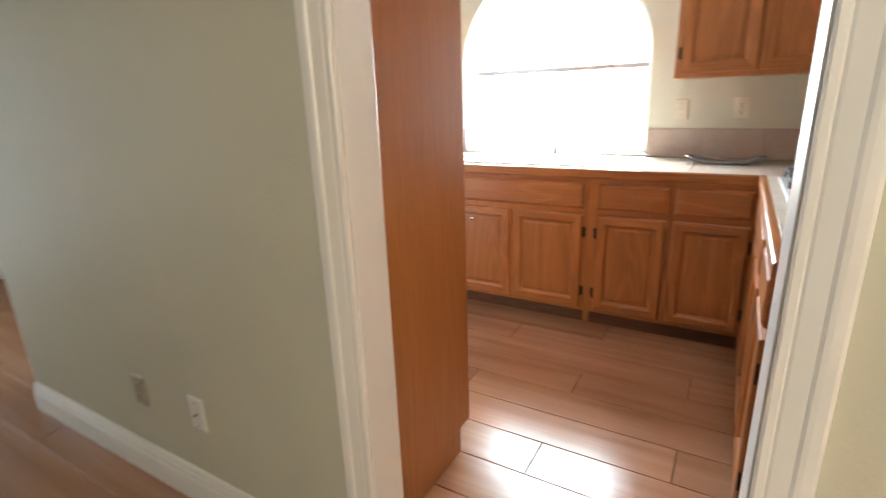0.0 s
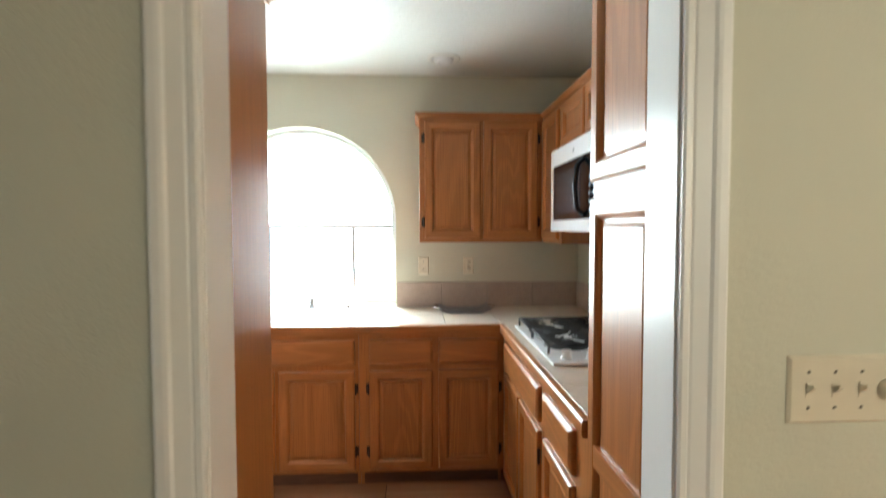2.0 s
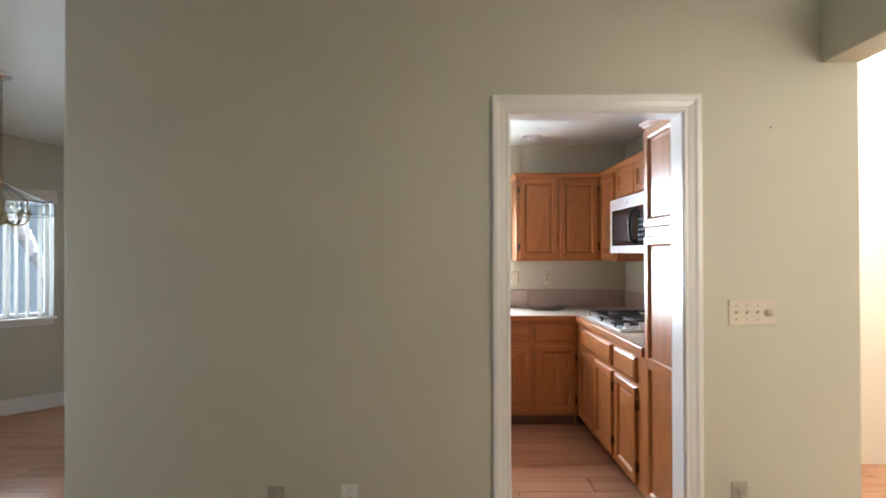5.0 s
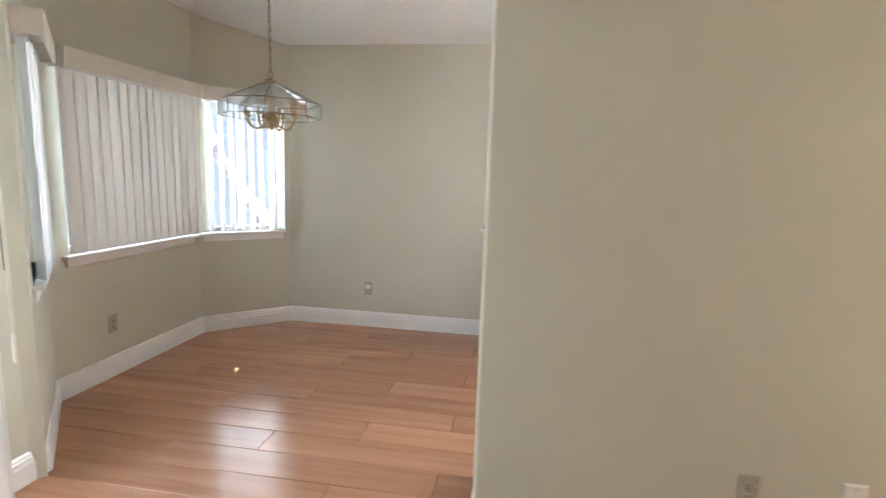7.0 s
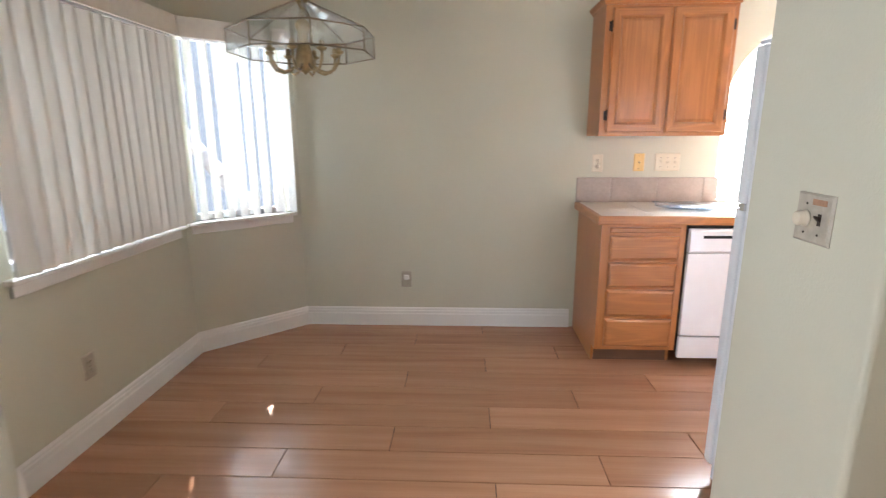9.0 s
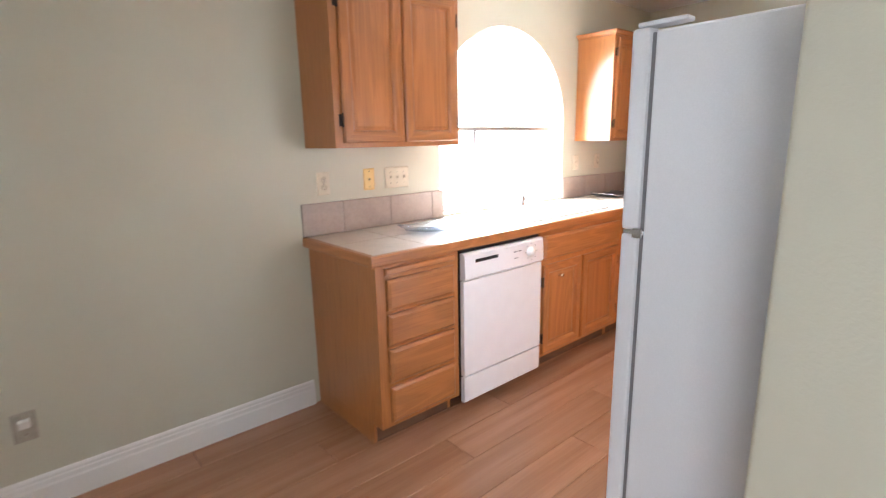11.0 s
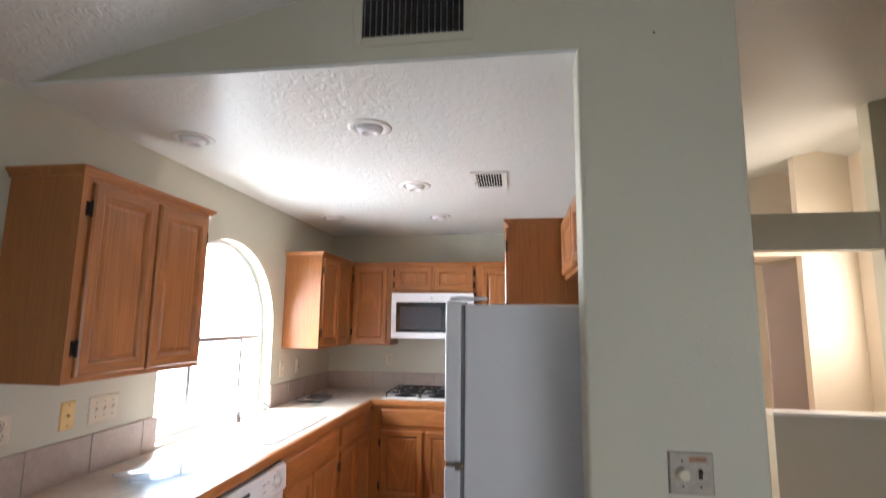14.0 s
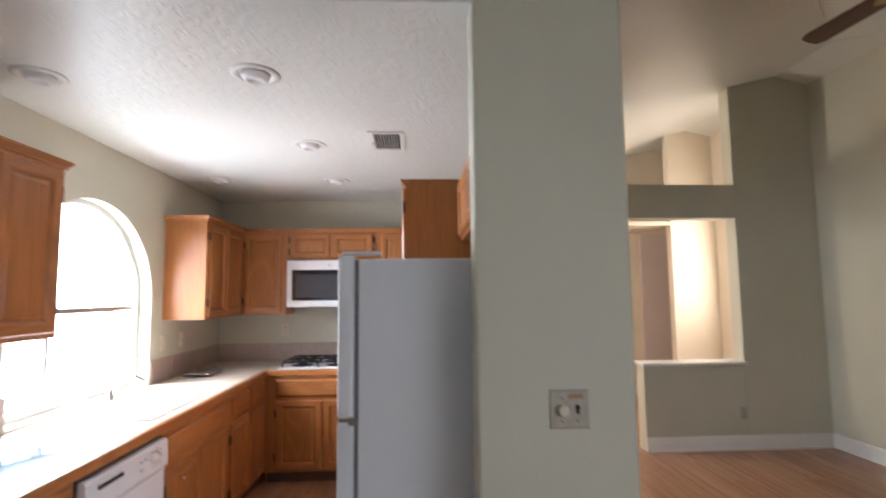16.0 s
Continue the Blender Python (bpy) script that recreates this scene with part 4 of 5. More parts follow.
# ---------------------------------------------------------------- microwave
mw = empty("microwave", R90(0.352, 3.500), "white over-range microwave with a black glass door", "microwave")
W, Z0, Z1 = 0.758, 1.425, 1.836
bm = bmesh.new()
box(bm, 0.002, W, 0.022, 0.382, Z0 + .004, Z1)
part("body", bm, M["black"], mw, "black body", 0.003)
bm = bmesh.new()
fx0, fx1, fz0, fz1 = 0.045, 0.700, Z0 + 0.055, Z1 - 0.085
for a, b, cc, d in ((0, fx0, Z0, Z1), (fx1, W, Z0, Z1), (fx0, fx1, Z0, fz0), (fx0, fx1, fz1, Z1)):
    box(bm, a, b, 0.0, 0.022, cc, d)
part("door_frame", bm, M["white"], mw, "white front frame", 0.002)
bm = bmesh.new()
box(bm, fx0, fx1, 0.003, 0.021, fz0, fz1)
glassd = part("door_glass", bm, M["black"], mw, "black glass door and keypad")
bm = bmesh.new()
box(bm, fx0 + .035, 0.46, 0.0015, 0.0035, fz0 + .03, fz1 - .04)
part("viewing_window", bm, plain("smoked_mesh_window", (0.05, 0.045, 0.05), 0.22), glassd, "smoked viewing window")
bm = bmesh.new()
tube(bm, [(0.515, 0.004, fz0 + .012), (0.513, -0.028, fz0 + .045), (0.512, -0.036, (fz0 + fz1) / 2), (0.513, -0.028, fz1 - .045), (0.515, 0.004, fz1 - .012)], 0.011, 10)
part("handle", bm, M["black"], mw, "curved black handle")
for r in range(5):
    for k in range(3):
        bm = bmesh.new()
        box(bm, 0.575 + .036 * k, 0.598 + .036 * k, 0.0015, 0.004, fz0 + .03 + .034 * r, fz0 + .046 + .034 * r)
        part("key", bm, M["iron"], glassd)
bm = bmesh.new()
lathe(bm, [(0.011, 0.0), (0.011, -0.0015), (0.0, -0.002)], 16, (0.375, 0.0, Z1 - .045), "y")
part("badge", bm, M["steel"], mw, "small round silver badge")
bm = bmesh.new()
for k in range(14):
    box(bm, 0.06 + .046 * k, 0.09 + .046 * k, 0.06, 0.20, Z0 + .001, Z0 + .006)
part("vent_slots", bm, M["grey"], mw)

# ---------------------------------------------------------------- gas cooktop
ck = empty("cooktop", R90(0.165, 3.515), "white gas cooktop with black cast-iron grates", "cooktop")
CW, CD = 0.76, 0.51
bm = bmesh.new()
box(bm, 0, CW, 0, CD, CT + .001, CT + .014)
part("pan", bm, M["white"], ck, "white enamel pan", 0.006)
for gx in (0.035, 0.335):
    bm = bmesh.new()
    w, d0, d1 = 0.285, 0.02, 0.49
    z = CT + .052
    for y in (d0, (d0 + d1) / 2, d1):
        tube(bm, [(gx, y, z), (gx + w, y, z)], 0.006, 6)
    for x in (gx, gx + w):
        tube(bm, [(x, d0, z), (x, d1, z)], 0.006, 6)
    for q in range(1, 6):
        x = gx + w * q / 6
        for ya, yb in ((d0, 0.085), (0.185, 0.322), (0.422, d1)):
            tube(bm, [(x, ya, z + .001), (x, yb, z + .003)], 0.0062, 6)
    for cy in (0.135, 0.372):
        cx = gx + w / 2
        for a in range(4):
            an = math.pi / 4 + a * math.pi / 2
            tube(bm, [(cx + .03 * math.cos(an), cy + .03 * math.sin(an), z + .004), (cx + .135 * math.cos(an), cy + .11 * math.sin(an), z + .002)], 0.006, 6)
    for x in (gx, gx + w):
        for y in (d0, d1):
            tube(bm, [(x, y, CT + .012), (x, y, z)], 0.006, 6)
    part("grate", bm, M["iron"], ck, "black cast-iron grate")
    for cy in (0.135, 0.372):
        bm = bmesh.new()
        lathe(bm, [(0.098, CT + .0142), (0.092, CT + .017), (0.044, CT + .020), (0.036, CT + .032), (0.030, CT + .038), (0.0, CT + .039)], 20, (gx + w / 2, cy, 0))
        part("burner", bm, M["iron"], ck)
for k, y in enumerate((0.07, 0.17, 0.30, 0.42)):
    bm = bmesh.new()
    lathe(bm, [(0.022, CT + .014), (0.020, CT + .026), (0.016, CT + .030), (0.015, CT + .040), (0.0, CT + .042)], 16, (0.695, y, 0))
    box(bm, 0.691, 0.699, y - .018, y + .018, CT + .038, CT + .050)
    part("knob", bm, M["white"], ck, "white control knob")


# ---------------------------------------------------------------- wall plates
def plate(name, label, m, w, h, material, kind):
    """A cover plate; local x along the wall, y out of it, z up, the origin at its middle."""
    pl = empty(name, m, label, "outlet" if "outlet" in name else "switch" if "switch" in name else "wall plate")
    bm = bmesh.new()
    hw, hh = w / 2, h / 2
    r0 = [bm.verts.new(v) for v in ((-hw, 0, -hh), (hw, 0, -hh), (hw, 0, hh), (-hw, 0, hh))]
    r1 = [bm.verts.new(v) for v in ((-hw, .002, -hh), (hw, .002, -hh), (hw, .002, hh), (-hw, .002, hh))]
    r2 = [bm.verts.new(v) for v in ((-hw + .005, .006, -hh + .005), (hw - .005, .006, -hh + .005), (hw - .005, .006, hh - .005), (-hw + .005, .006, hh - .005))]
    for a, b in ((r0, r1), (r1, r2)):
        for k in range(4):
            bm.faces.new((a[k], a[(k + 1) % 4], b[(k + 1) % 4], b[k]))
    bm.faces.new(r0[::-1]), bm.faces.new(r2)
    base = part("cover", bm, material, pl)
    if kind == "duplex":
        for z in (-0.020, 0.020):
            bm = bmesh.new()
            lathe(bm, [(0.0165, 0.006), (0.0165, 0.0085), (0.0, 0.0086)], 18, (0, 0, z), "y")
            s = part("socket", bm, material, base)
            for x0, x1, z0, z1 in ((-.0075, -.005, z - .001, z + .008), (.005, .0075, z - .001, z + .007), (-.0018, .0018, z - .010, z - .006)):
                bm = bmesh.new()
                box(bm, x0, x1, 0.0084, 0.0092, z0, z1)
                part("slot", bm, M["dark"], base)
        screws = [(0, 0)]
    elif kind == "jack":
        bm = bmesh.new()
        lathe(bm, [(0.0065, 0.006), (0.006, 0.011), (0.0035, 0.011), (0.003, 0.017), (0.0, 0.017)], 12, (0, 0, 0), "y")
        part("jack", bm, M["brass"], base, "brass cable jack")
        screws = [(0, 0.042), (0, -0.042)]
    elif kind.startswith("toggle"):
        n = int(kind[6])
        screws = []
        for k in range(n):
            x = (k - (n - 1) / 2) * 0.046
            bm = bmesh.new()
            box(bm, x - .0045, x + .0045, .005, .0075, -.012, .012)
            prism(bm, [(.006, -.006), (.006, .006), (.020, .011), (.020, .006)], x - .0035, x + .0035, "x")
            part("toggle", bm, material, base)
            screws += [(x, 0.030), (x, -0.030)]
    elif kind == "dimmer":
        bm = bmesh.new()
        lathe(bm, [(0.019, .006), (0.019, .010), (0.0165, .012), (0.0155, .026), (0.012, .028), (0, .028)], 24, (.023, 0, -.002), "y")
        part("dial", bm, M["ivory"], base, "round ivory dimmer dial")
        bm = bmesh.new()
        box(bm, -.028, -.018, .0055, .0072, -.013, .013)
        prism(bm, [(.006, -.006), (.006, .006), (.018, .010), (.018, .005)], -.0265, -.0195, "x")
        part("toggle", bm, M["bronze"], base, "dark toggle switch")
        bm = bmesh.new()
        box(bm, -.040, .005, .0056, .0066, .031, .044)
        part("torn_label", bm, M["rust"], base, "torn tan label")
        screws = [(.023, .032), (-.023, -.034), (.023, -.034)]
    elif kind == "dimmer4":
        screws = []
        for x in (.069, .023, -.023):
            bm = bmesh.new()
            box(bm, x - .0045, x + .0045, .005, .0075, -.012, .012)
            prism(bm, [(.006, -.006), (.006, .006), (.020, .011), (.020, .006)], x - .0035, x + .0035, "x")
            part("toggle", bm, material, base)
            screws += [(x, 0.030), (x, -0.030)]
        bm = bmesh.new()
        lathe(bm, [(0.018, .006), (0.018, .009), (0.0155, .012), (0.0145, .024), (0, .026)], 24, (-.069, 0, 0), "y")
        part("dial", bm, material, base, "round dimmer dial")
    elif kind == "night":
        bm = bmesh.new()
        box(bm, -.018, .018, .006, .030, .002, .034)
        part("plug", bm, M["plate"], base, "white plug-in adapter", 0.004)
        screws = [(0, -.03)]
    else:
        screws = [(0, .03), (0, -.03)]
    for x, z in screws:
        bm = bmesh.new()
        lathe(bm, [(0.0028, .0055), (0.0025, .0072), (0, .0074)], 8, (x, 0, z), "y")
        part("screw", bm, M["bronze"], base)
    return pl


FACE_S = lambda x, y, z: pose(x, y, z, 0, 0, 180)    # on a wall that faces south
FACE_W = lambda x, y, z: pose(x, y, z, 0, 0, 90)     # faces west
FACE_E = lambda x, y, z: pose(x, y, z, 0, 0, -90)    # faces east
plate("outlet", "almond duplex outlet low on the living room wall", FACE_S(-1.70, YA, .362), .070, .115, M["almond"], "duplex")
plate("cable_plate", "white cable jack plate low on the living room wall", FACE_S(-1.378, YA, .370), .072, .117, M["plate"], "jack")
plate("light_switch", "ivory four-gang switch plate with a dimmer dial", FACE_S(.370, YA, 1.172), .206, .115, M["ivory"], "dimmer4")
plate("outlet", "almond duplex outlet below the switch plate", FACE_S(.312, YA, .383), .070, .115, M["almond"], "duplex")
plate("outlet", "almond outlet with a plug-in adapter in the dining bay", FACE_S(-3.832, YW, .352), .074, .118, M["almond"], "night")
plate("outlet", "grey-beige outlet under the bay window", FACE_E(-5.12, 2.785, .352), .072, .117, M["almond"], "duplex")
plate("outlet", "ivory duplex outlet above the backsplash", FACE_S(-2.522, YW, 1.176), .072, .117, M["ivory"], "duplex")
plate("phone_plate", "yellowed telephone jack plate", FACE_S(-2.247, YW, 1.182), .070, .117, M["yellow"], "jack")
plate("light_switch", "ivory three-gang switch plate over the counter", FACE_S(-2.060, YW, 1.182), .165, .117, M["ivory"], "toggle3")
plate("light_switch", "ivory single switch beside the window", FACE_S(-.308, YW, 1.192), .070, .115, M["ivory"], "toggle1")
plate("outlet", "ivory duplex outlet in the kitchen corner", FACE_S(-.010, YW, 1.192), .070, .115, M["ivory"], "duplex")
plate("outlet", "ivory duplex outlet under the microwave", FACE_W(XK, 3.60, 1.205), .070, .115, M["ivory"], "duplex")
plate("light_switch", "grimy almond plate with dimmer dial and toggle", FACE_W(XG, 1.908, 1.186), .118, .112, M["almond"], "dimmer")
plate("outlet", "almond outlet below the pass-through", FACE_W(XE, -.80, .345), .070, .115, M["almond"], "duplex")

# small leftover hook and nails in the walls
for x, y, z, m_ in ((XG, 1.946, 2.487, FACE_W), (.456, YA, 1.976, FACE_S)):
    nl = empty("nail", m_(x, y, z), "small dark nail stuck in the wall", "nail", "nails")
    bm = bmesh.new()
    lathe(bm, [(.003, .002), (.004, .003), (.004, .004), (0, .0045)], 8, (0, 0, 0), "y")
    part("head", bm, M["bronze"], nl)
    bm = bmesh.new()
    lathe(bm, [(.0015, -.004), (.0015, .0022)], 6, (0, 0, 0), "y")
    part("shank", bm, M["bronze"], nl)

# ---------------------------------------------------------------- vents and recessed lights
gv = empty("return_air_grille", FACE_W(XG, 2.714, 2.606), "white return-air grille with dark slots high on the gable", "vent")
bm = bmesh.new()
GW, GH = .205, .104
for a, b, cc, d in ((-GW, -GW + .032, -GH, GH), (GW - .032, GW, -GH, GH), (-GW + .032, GW - .032, -GH, -GH + .032), (-GW + .032, GW - .032, GH - .032, GH)):
    box(bm, a, b, 0, .009, cc, d)
part("frame", bm, M["wall"], gv, "painted grille frame", 0.002)
bm = bmesh.new()
box(bm, -GW + .032, GW - .032, .0003, .0012, -GH + .032, GH - .032)
part("backing", bm, M["dark"], gv, "black duct behind the slats")
for k in range(17):
    x = -GW + .045 + k * .0202
    bm = bmesh.new()
    prism(bm, [(x, .0015), (x + .0010, .0015), (x + .0030, .008), (x + .0020, .008)], -GH + .032, GH - .032, "z")
    part("slat", bm, M["steel"], gv)

cv = empty("ceiling_vent", pose(-1.20, 2.525, KC, 180), "white ceiling register with dark louvres", "vent")
bm = bmesh.new()
VW, VH = .175, .105
for a, b, cc, d in ((-VW, -VW + .03, -VH, VH), (VW - .03, VW, -VH, VH), (-VW + .03, VW - .03, -VH, -VH + .03), (-VW + .03, VW - .03, VH - .03, VH)):
    box(bm, a, b, cc, d, 0, .008)
part("frame", bm, M["plate"], cv, "", 0.002)
bm = bmesh.new()
box(bm, -VW + .03, VW - .03, -VH + .03, VH - .03, .0003, .0012)
part("backing", bm, M["dark"], cv)
for k in range(9):
    y = -VH + .036 + k * .0158
    bm = bmesh.new()
    prism(bm, [(y, .0015), (y + .0018, .0015), (y + .0045, .0070), (y + .0027, .0075)], -VW + .03, VW - .03, "x")
    part("slat", bm, M["plate"], cv)
bm = bmesh.new()
tube(bm, [(.02, -.085, .006), (.02, -.085, .030)], .004, 8)
part("lever", bm, M["plate"], cv)

for x, y in ((-2.090, 3.015), (-1.115, 3.000), (-.155, 2.990), (-2.050, 3.900), (-.190, 3.890)):
    rl = empty("recessed_light", pose(x, y, KC, 180), "white recessed eyeball ceiling light, unlit", "ceiling light", "recessed lights")
    bm = bmesh.new()
    lathe(bm, [(.098, 0.0), (.098, .004), (.090, .007), (.072, .008), (.068, .004), (.062, .0005)], 32)
    part("trim_ring", bm, M["plate"], rl)
    bm = bmesh.new()
    lathe(bm, [(.060, .001), (.056, .016), (.044, .027), (.034, .031), (.030, .022), (.0, .020)], 28, (0, 0, 0))
    part("eyeball", bm, M["white"], rl)

# ---------------------------------------------------------------- chandelier
CX, CY = -4.12, 3.055
ch = empty("chandelier", pose(CX, CY, 0), "brass chandelier with clear glass panes on a chain", "chandelier")
CTOP = vault(CY)
bm = bmesh.new()
lathe(bm, [(.066, CTOP + .02), (.068, CTOP - .004), (.060, CTOP - .022), (.030, CTOP - .034), (.010, CTOP - .040), (.006, CTOP - .055)], 24)
part("canopy", bm, M["chrome"], ch, "polished ceiling canopy")
z, k = 2.005, 0
bm = bmesh.new()
while z < CTOP - .06:
    a = k % 2 * math.pi / 2
    pts = [(.009 * math.cos(t) * math.cos(a), .009 * math.cos(t) * math.sin(a), z + .019 * math.sin(t)) for t in [i * math.pi / 5 for i in range(10)]]
    tube(bm, pts, .0022, 6, closed=True)
    z, k = z + .030, k + 1
part("chain", bm, M["came"], ch, "darkened antique brass chain")
bm = bmesh.new()
tube(bm, [(.004, .003, 1.95), (.006, -.003, 2.2), (-.004, .004, 2.45), (.003, 0, CTOP - .05)], .0022, 6)
part("cord", bm, M["brass"], ch, "clear cord woven through the chain")
bm = bmesh.new()
tube(bm, [(.018 * math.cos(t), 0, 1.975 + .026 * math.sin(t)) for t in [i * math.pi / 6 for i in range(12)]], .0035, 8, closed=True)
part("loop", bm, M["brass"], ch)
bm = bmesh.new()
lathe(bm, [(.004, 1.957), (.010, 1.952), (.018, 1.945), (.036, 1.940), (.034, 1.930), (.018, 1.922), (.012, 1.905), (.010, 1.88), (.014, 1.86), (.030, 1.845), (.034, 1.83), (.022, 1.80), (.020, 1.77), (.030, 1.74), (.040, 1.70), (.042, 1.67), (.030, 1.648), (.010, 1.640), (.004, 1.632)], 24)
part("stem", bm, M["brass"], ch, "turned brass stem")
ZA, ZB, ZC, RA, RB = 1.925, 1.802, 1.712, .038, .312
for k in range(8):
    t0, t1 = math.pi / 8 + k * math.pi / 4, math.pi / 8 + (k + 1) * math.pi / 4
    P = lambda r, t, z: Vector((r * math.cos(t), r * math.sin(t), z))
    for nm, quad in (("glass_panel", (P(RA, t0, ZA), P(RA, t1, ZA), P(RB, t1, ZB), P(RB, t0, ZB))), ("glass_skirt", (P(RB, t0, ZB - .004), P(RB, t1, ZB - .004), P(RB, t1, ZC), P(RB, t0, ZC)))):
        nrm = (quad[1] - quad[0]).cross(quad[3] - quad[0]).normalized() * .002
        bm = bmesh.new()
        a = [bm.verts.new(q - nrm) for q in quad]
        b = [bm.verts.new(q + nrm) for q in quad]
        bm.faces.new(a), bm.faces.new(b[::-1])
        for i in range(4):
            bm.faces.new((a[i], b[i], b[(i + 1) % 4], a[(i + 1) % 4]))
        part(nm, bm, M["bevel"], ch, "clear bevelled glass pane")
    bm = bmesh.new()
    tube(bm, [P(RA, t0, ZA), P(RB, t0, ZB), P(RB, t0, ZC)], .0036, 6)
    tube(bm, [P(RB, t0, ZB), P(RB, t1, ZB)], .0036, 6)
    tube(bm, [P(RB, t0, ZC), P(RB, t1, ZC)], .003, 6)
    part("came", bm, M["came"], ch, "dark metal came between panes")
    t = t0 + math.pi / 8
    arm_pts = [P(.036, t, 1.675), P(.060, t, 1.650), P(.095, t, 1.638), P(.130, t, 1.650), P(.150, t, 1.682), P(.154, t, 1.715)]
    bm = bmesh.new()
    tube(bm, arm_pts, .0058, 8)
    lathe(bm, [(.006, 1.712), (.020, 1.720), (.021, 1.727), (.011, 1.730), (.011, 1.752), (.009, 1.754)], 12, P(.154, t, 0))
    arm = part("arm", bm, M["brass"], ch, "curved brass arm with candle cup")
    bm = bmesh.new()
    lathe(bm, [(.008, 1.754), (.010, 1.760), (.017, 1.785), (.016, 1.805), (.008, 1.835), (.001, 1.855)], 12, P(.154, t, 0))
    part("bulb", bm, M["bulb"], arm, "clear flame bulb")

# ---------------------------------------------------------------- things on the counter
pl = empty("glass_platter", pose(-2.04, 3.885, CT + .0008, 0, 0, -24), "wavy clear pressed-glass platter with blue sheen", "platter")
bm = bmesh.new()
NU, NV = 40, 8
rows = []
for j in range(NV + 1):
    f = j / NV
    ring = []
    for i in range(NU):
        a = 2 * math.pi * i / NU
        wob = 1 + (.06 * math.sin(5 * a) + .03 * math.sin(9 * a + 1)) * max(0, f - .6) * 2.5
        sq = 1 / max(abs(math.cos(a)) ** 4 + abs(math.sin(a)) ** 4, 1e-6) ** .25
        ring.append(Vector((.195 * f * sq * wob * math.cos(a), .125 * f * sq * wob * math.sin(a), .004 + .034 * max(0, f - .62) ** 1.4 * 2.2 + .011 * math.sin(5 * a) * max(0, f - .7) * 2)))
    rows.append(ring)
top = [[bm.verts.new(v + Vector((0, 0, .004))) for v in r] for r in rows[1:]]
bot = [[bm.verts.new(v) for v in r] for r in rows[1:]]
for g, flip in ((top, 1), (bot, -1)):
    for a, b in zip(g, g[1:]):
        for i in range(NU):
            f = bm.faces.new((a[i], a[(i + 1) % NU], b[(i + 1) % NU], b[i]))
            f.smooth = True
    bm.faces.new(g[0])
for i in range(NU):
    bm.faces.new((top[-1][i], top[-1][(i + 1) % NU], bot[-1][(i + 1) % NU], bot[-1][i]))
dish = part("dish", bm, M["crystal"], pl)
bm = bmesh.new()
for ix in range(-7, 8):
    for iy in range(-4, 5):
        lathe(bm, [(.0062, 0.0082), (.0045, .0105), (0, .0112)], 6, (ix * .0165, iy * .0165, 0))
part("raised_dots", bm, M["crystal"], dish, "grid of raised glass dots")

tr = empty("serving_tray", pose(-.055, 4.03, CT + .0008), "dull pewter serving tray with upturned ends", "tray")
bm = bmesh.new()
TX, TY = .130, .095
secs = [(-TX - .03, .026), (-TX, .014), (-TX + .03, .004), (TX - .03, .004), (TX, .014), (TX + .03, .026)]
pr = [(x, z) for x, z in secs] + [(x, z + .003) for x, z in secs[::-1]]
prism(bm, pr, -TY, TY, "y")
part("tray_bed", bm, M["tray"], tr, "", 0.001)
for y in (-TY, TY):
    bm = bmesh.new()
    tube(bm, [(x, y, z + .006) for x, z in secs], .006, 8)
    part("rim", bm, M["tray"], tr)
for x, s in ((-TX - .03, -1), (TX + .03, 1)):
    bm = bmesh.new()
    tube(bm, [(x, -.05, .028), (x + s * .028, -.035, .036), (x + s * .028, .035, .036), (x, .05, .028)], .005, 8)
    part("handle", bm, M["chrome"], tr)

# ---------------------------------------------------------------- ceiling fan and hall lamp
FX, FY, FZ = -1.94, -.13, 3.05
fan = empty("ceiling_fan", pose(FX, FY, 0), "ceiling fan with dark brown wooden blades", "ceiling fan")
ftop = min(vault(FY), hip(FX))
bm = bmesh.new()
lathe(bm, [(.065, ftop + .02), (.065, ftop - .03), (.02, ftop - .06), (.013, ftop - .07), (.013, FZ + .12)], 20)
part("downrod", bm, M["brass"], fan)
bm = bmesh.new()
lathe(bm, [(.014, FZ + .13), (.06, FZ + .12), (.11, FZ + .085), (.115, FZ + .02), (.09, FZ - .03), (.05, FZ - .05), (.045, FZ - .09), (.0, FZ - .10)], 24)
part("motor", bm, M["brass"], fan)
for k in range(5):
    a = radians(6 + 72 * k)
    mb = Matrix.Rotation(a, 4, "Z") @ Matrix.Translation((0, 0, FZ)) @ Matrix.Rotation(radians(11), 4, "X")
    bm = bmesh.new()
    prism(bm, [(.17, -.05), (.22, -.062), (.60, -.070), (.645, -.052), (.655, 0), (.645, .052), (.60, .070), (.22, .062), (.17, .05)], -.004, .004, "z")
    bmesh.ops.transform(bm, matrix=mb, verts=bm.verts)
    b = part("blade", bm, M["fan"], fan)
    bm = bmesh.new()
    prism(bm, [(.09, -.018), (.20, -.035), (.25, 0), (.20, .035), (.09, .018)], -.010, -.005, "z")
    bmesh.ops.transform(bm, matrix=mb, verts=bm.verts)
    part("bracket", bm, M["brass"], b)

hl = empty("hall_ceiling_light", pose(1.38, 2.14, 2.80), "flush ceiling light with a white glass bowl", "ceiling light")
hz = vault(2.14) - 2.80
bm = bmesh.new()
lathe(bm, [(.03, hz + .02), (.03, hz - .01), (.012, hz - .03), (.012, -.16), (.05, -.18), (.07, -.20)], 24)
part("stem", bm, M["chrome"], hl)
bm = bmesh.new()
lathe(bm, [(.06, -.20), (.11, -.21), (.135, -.25), (.11, -.31), (.05, -.345), (0, -.35)], 24)
part("bowl", bm, M["lampglass"], hl, "lit opal glass bowl")

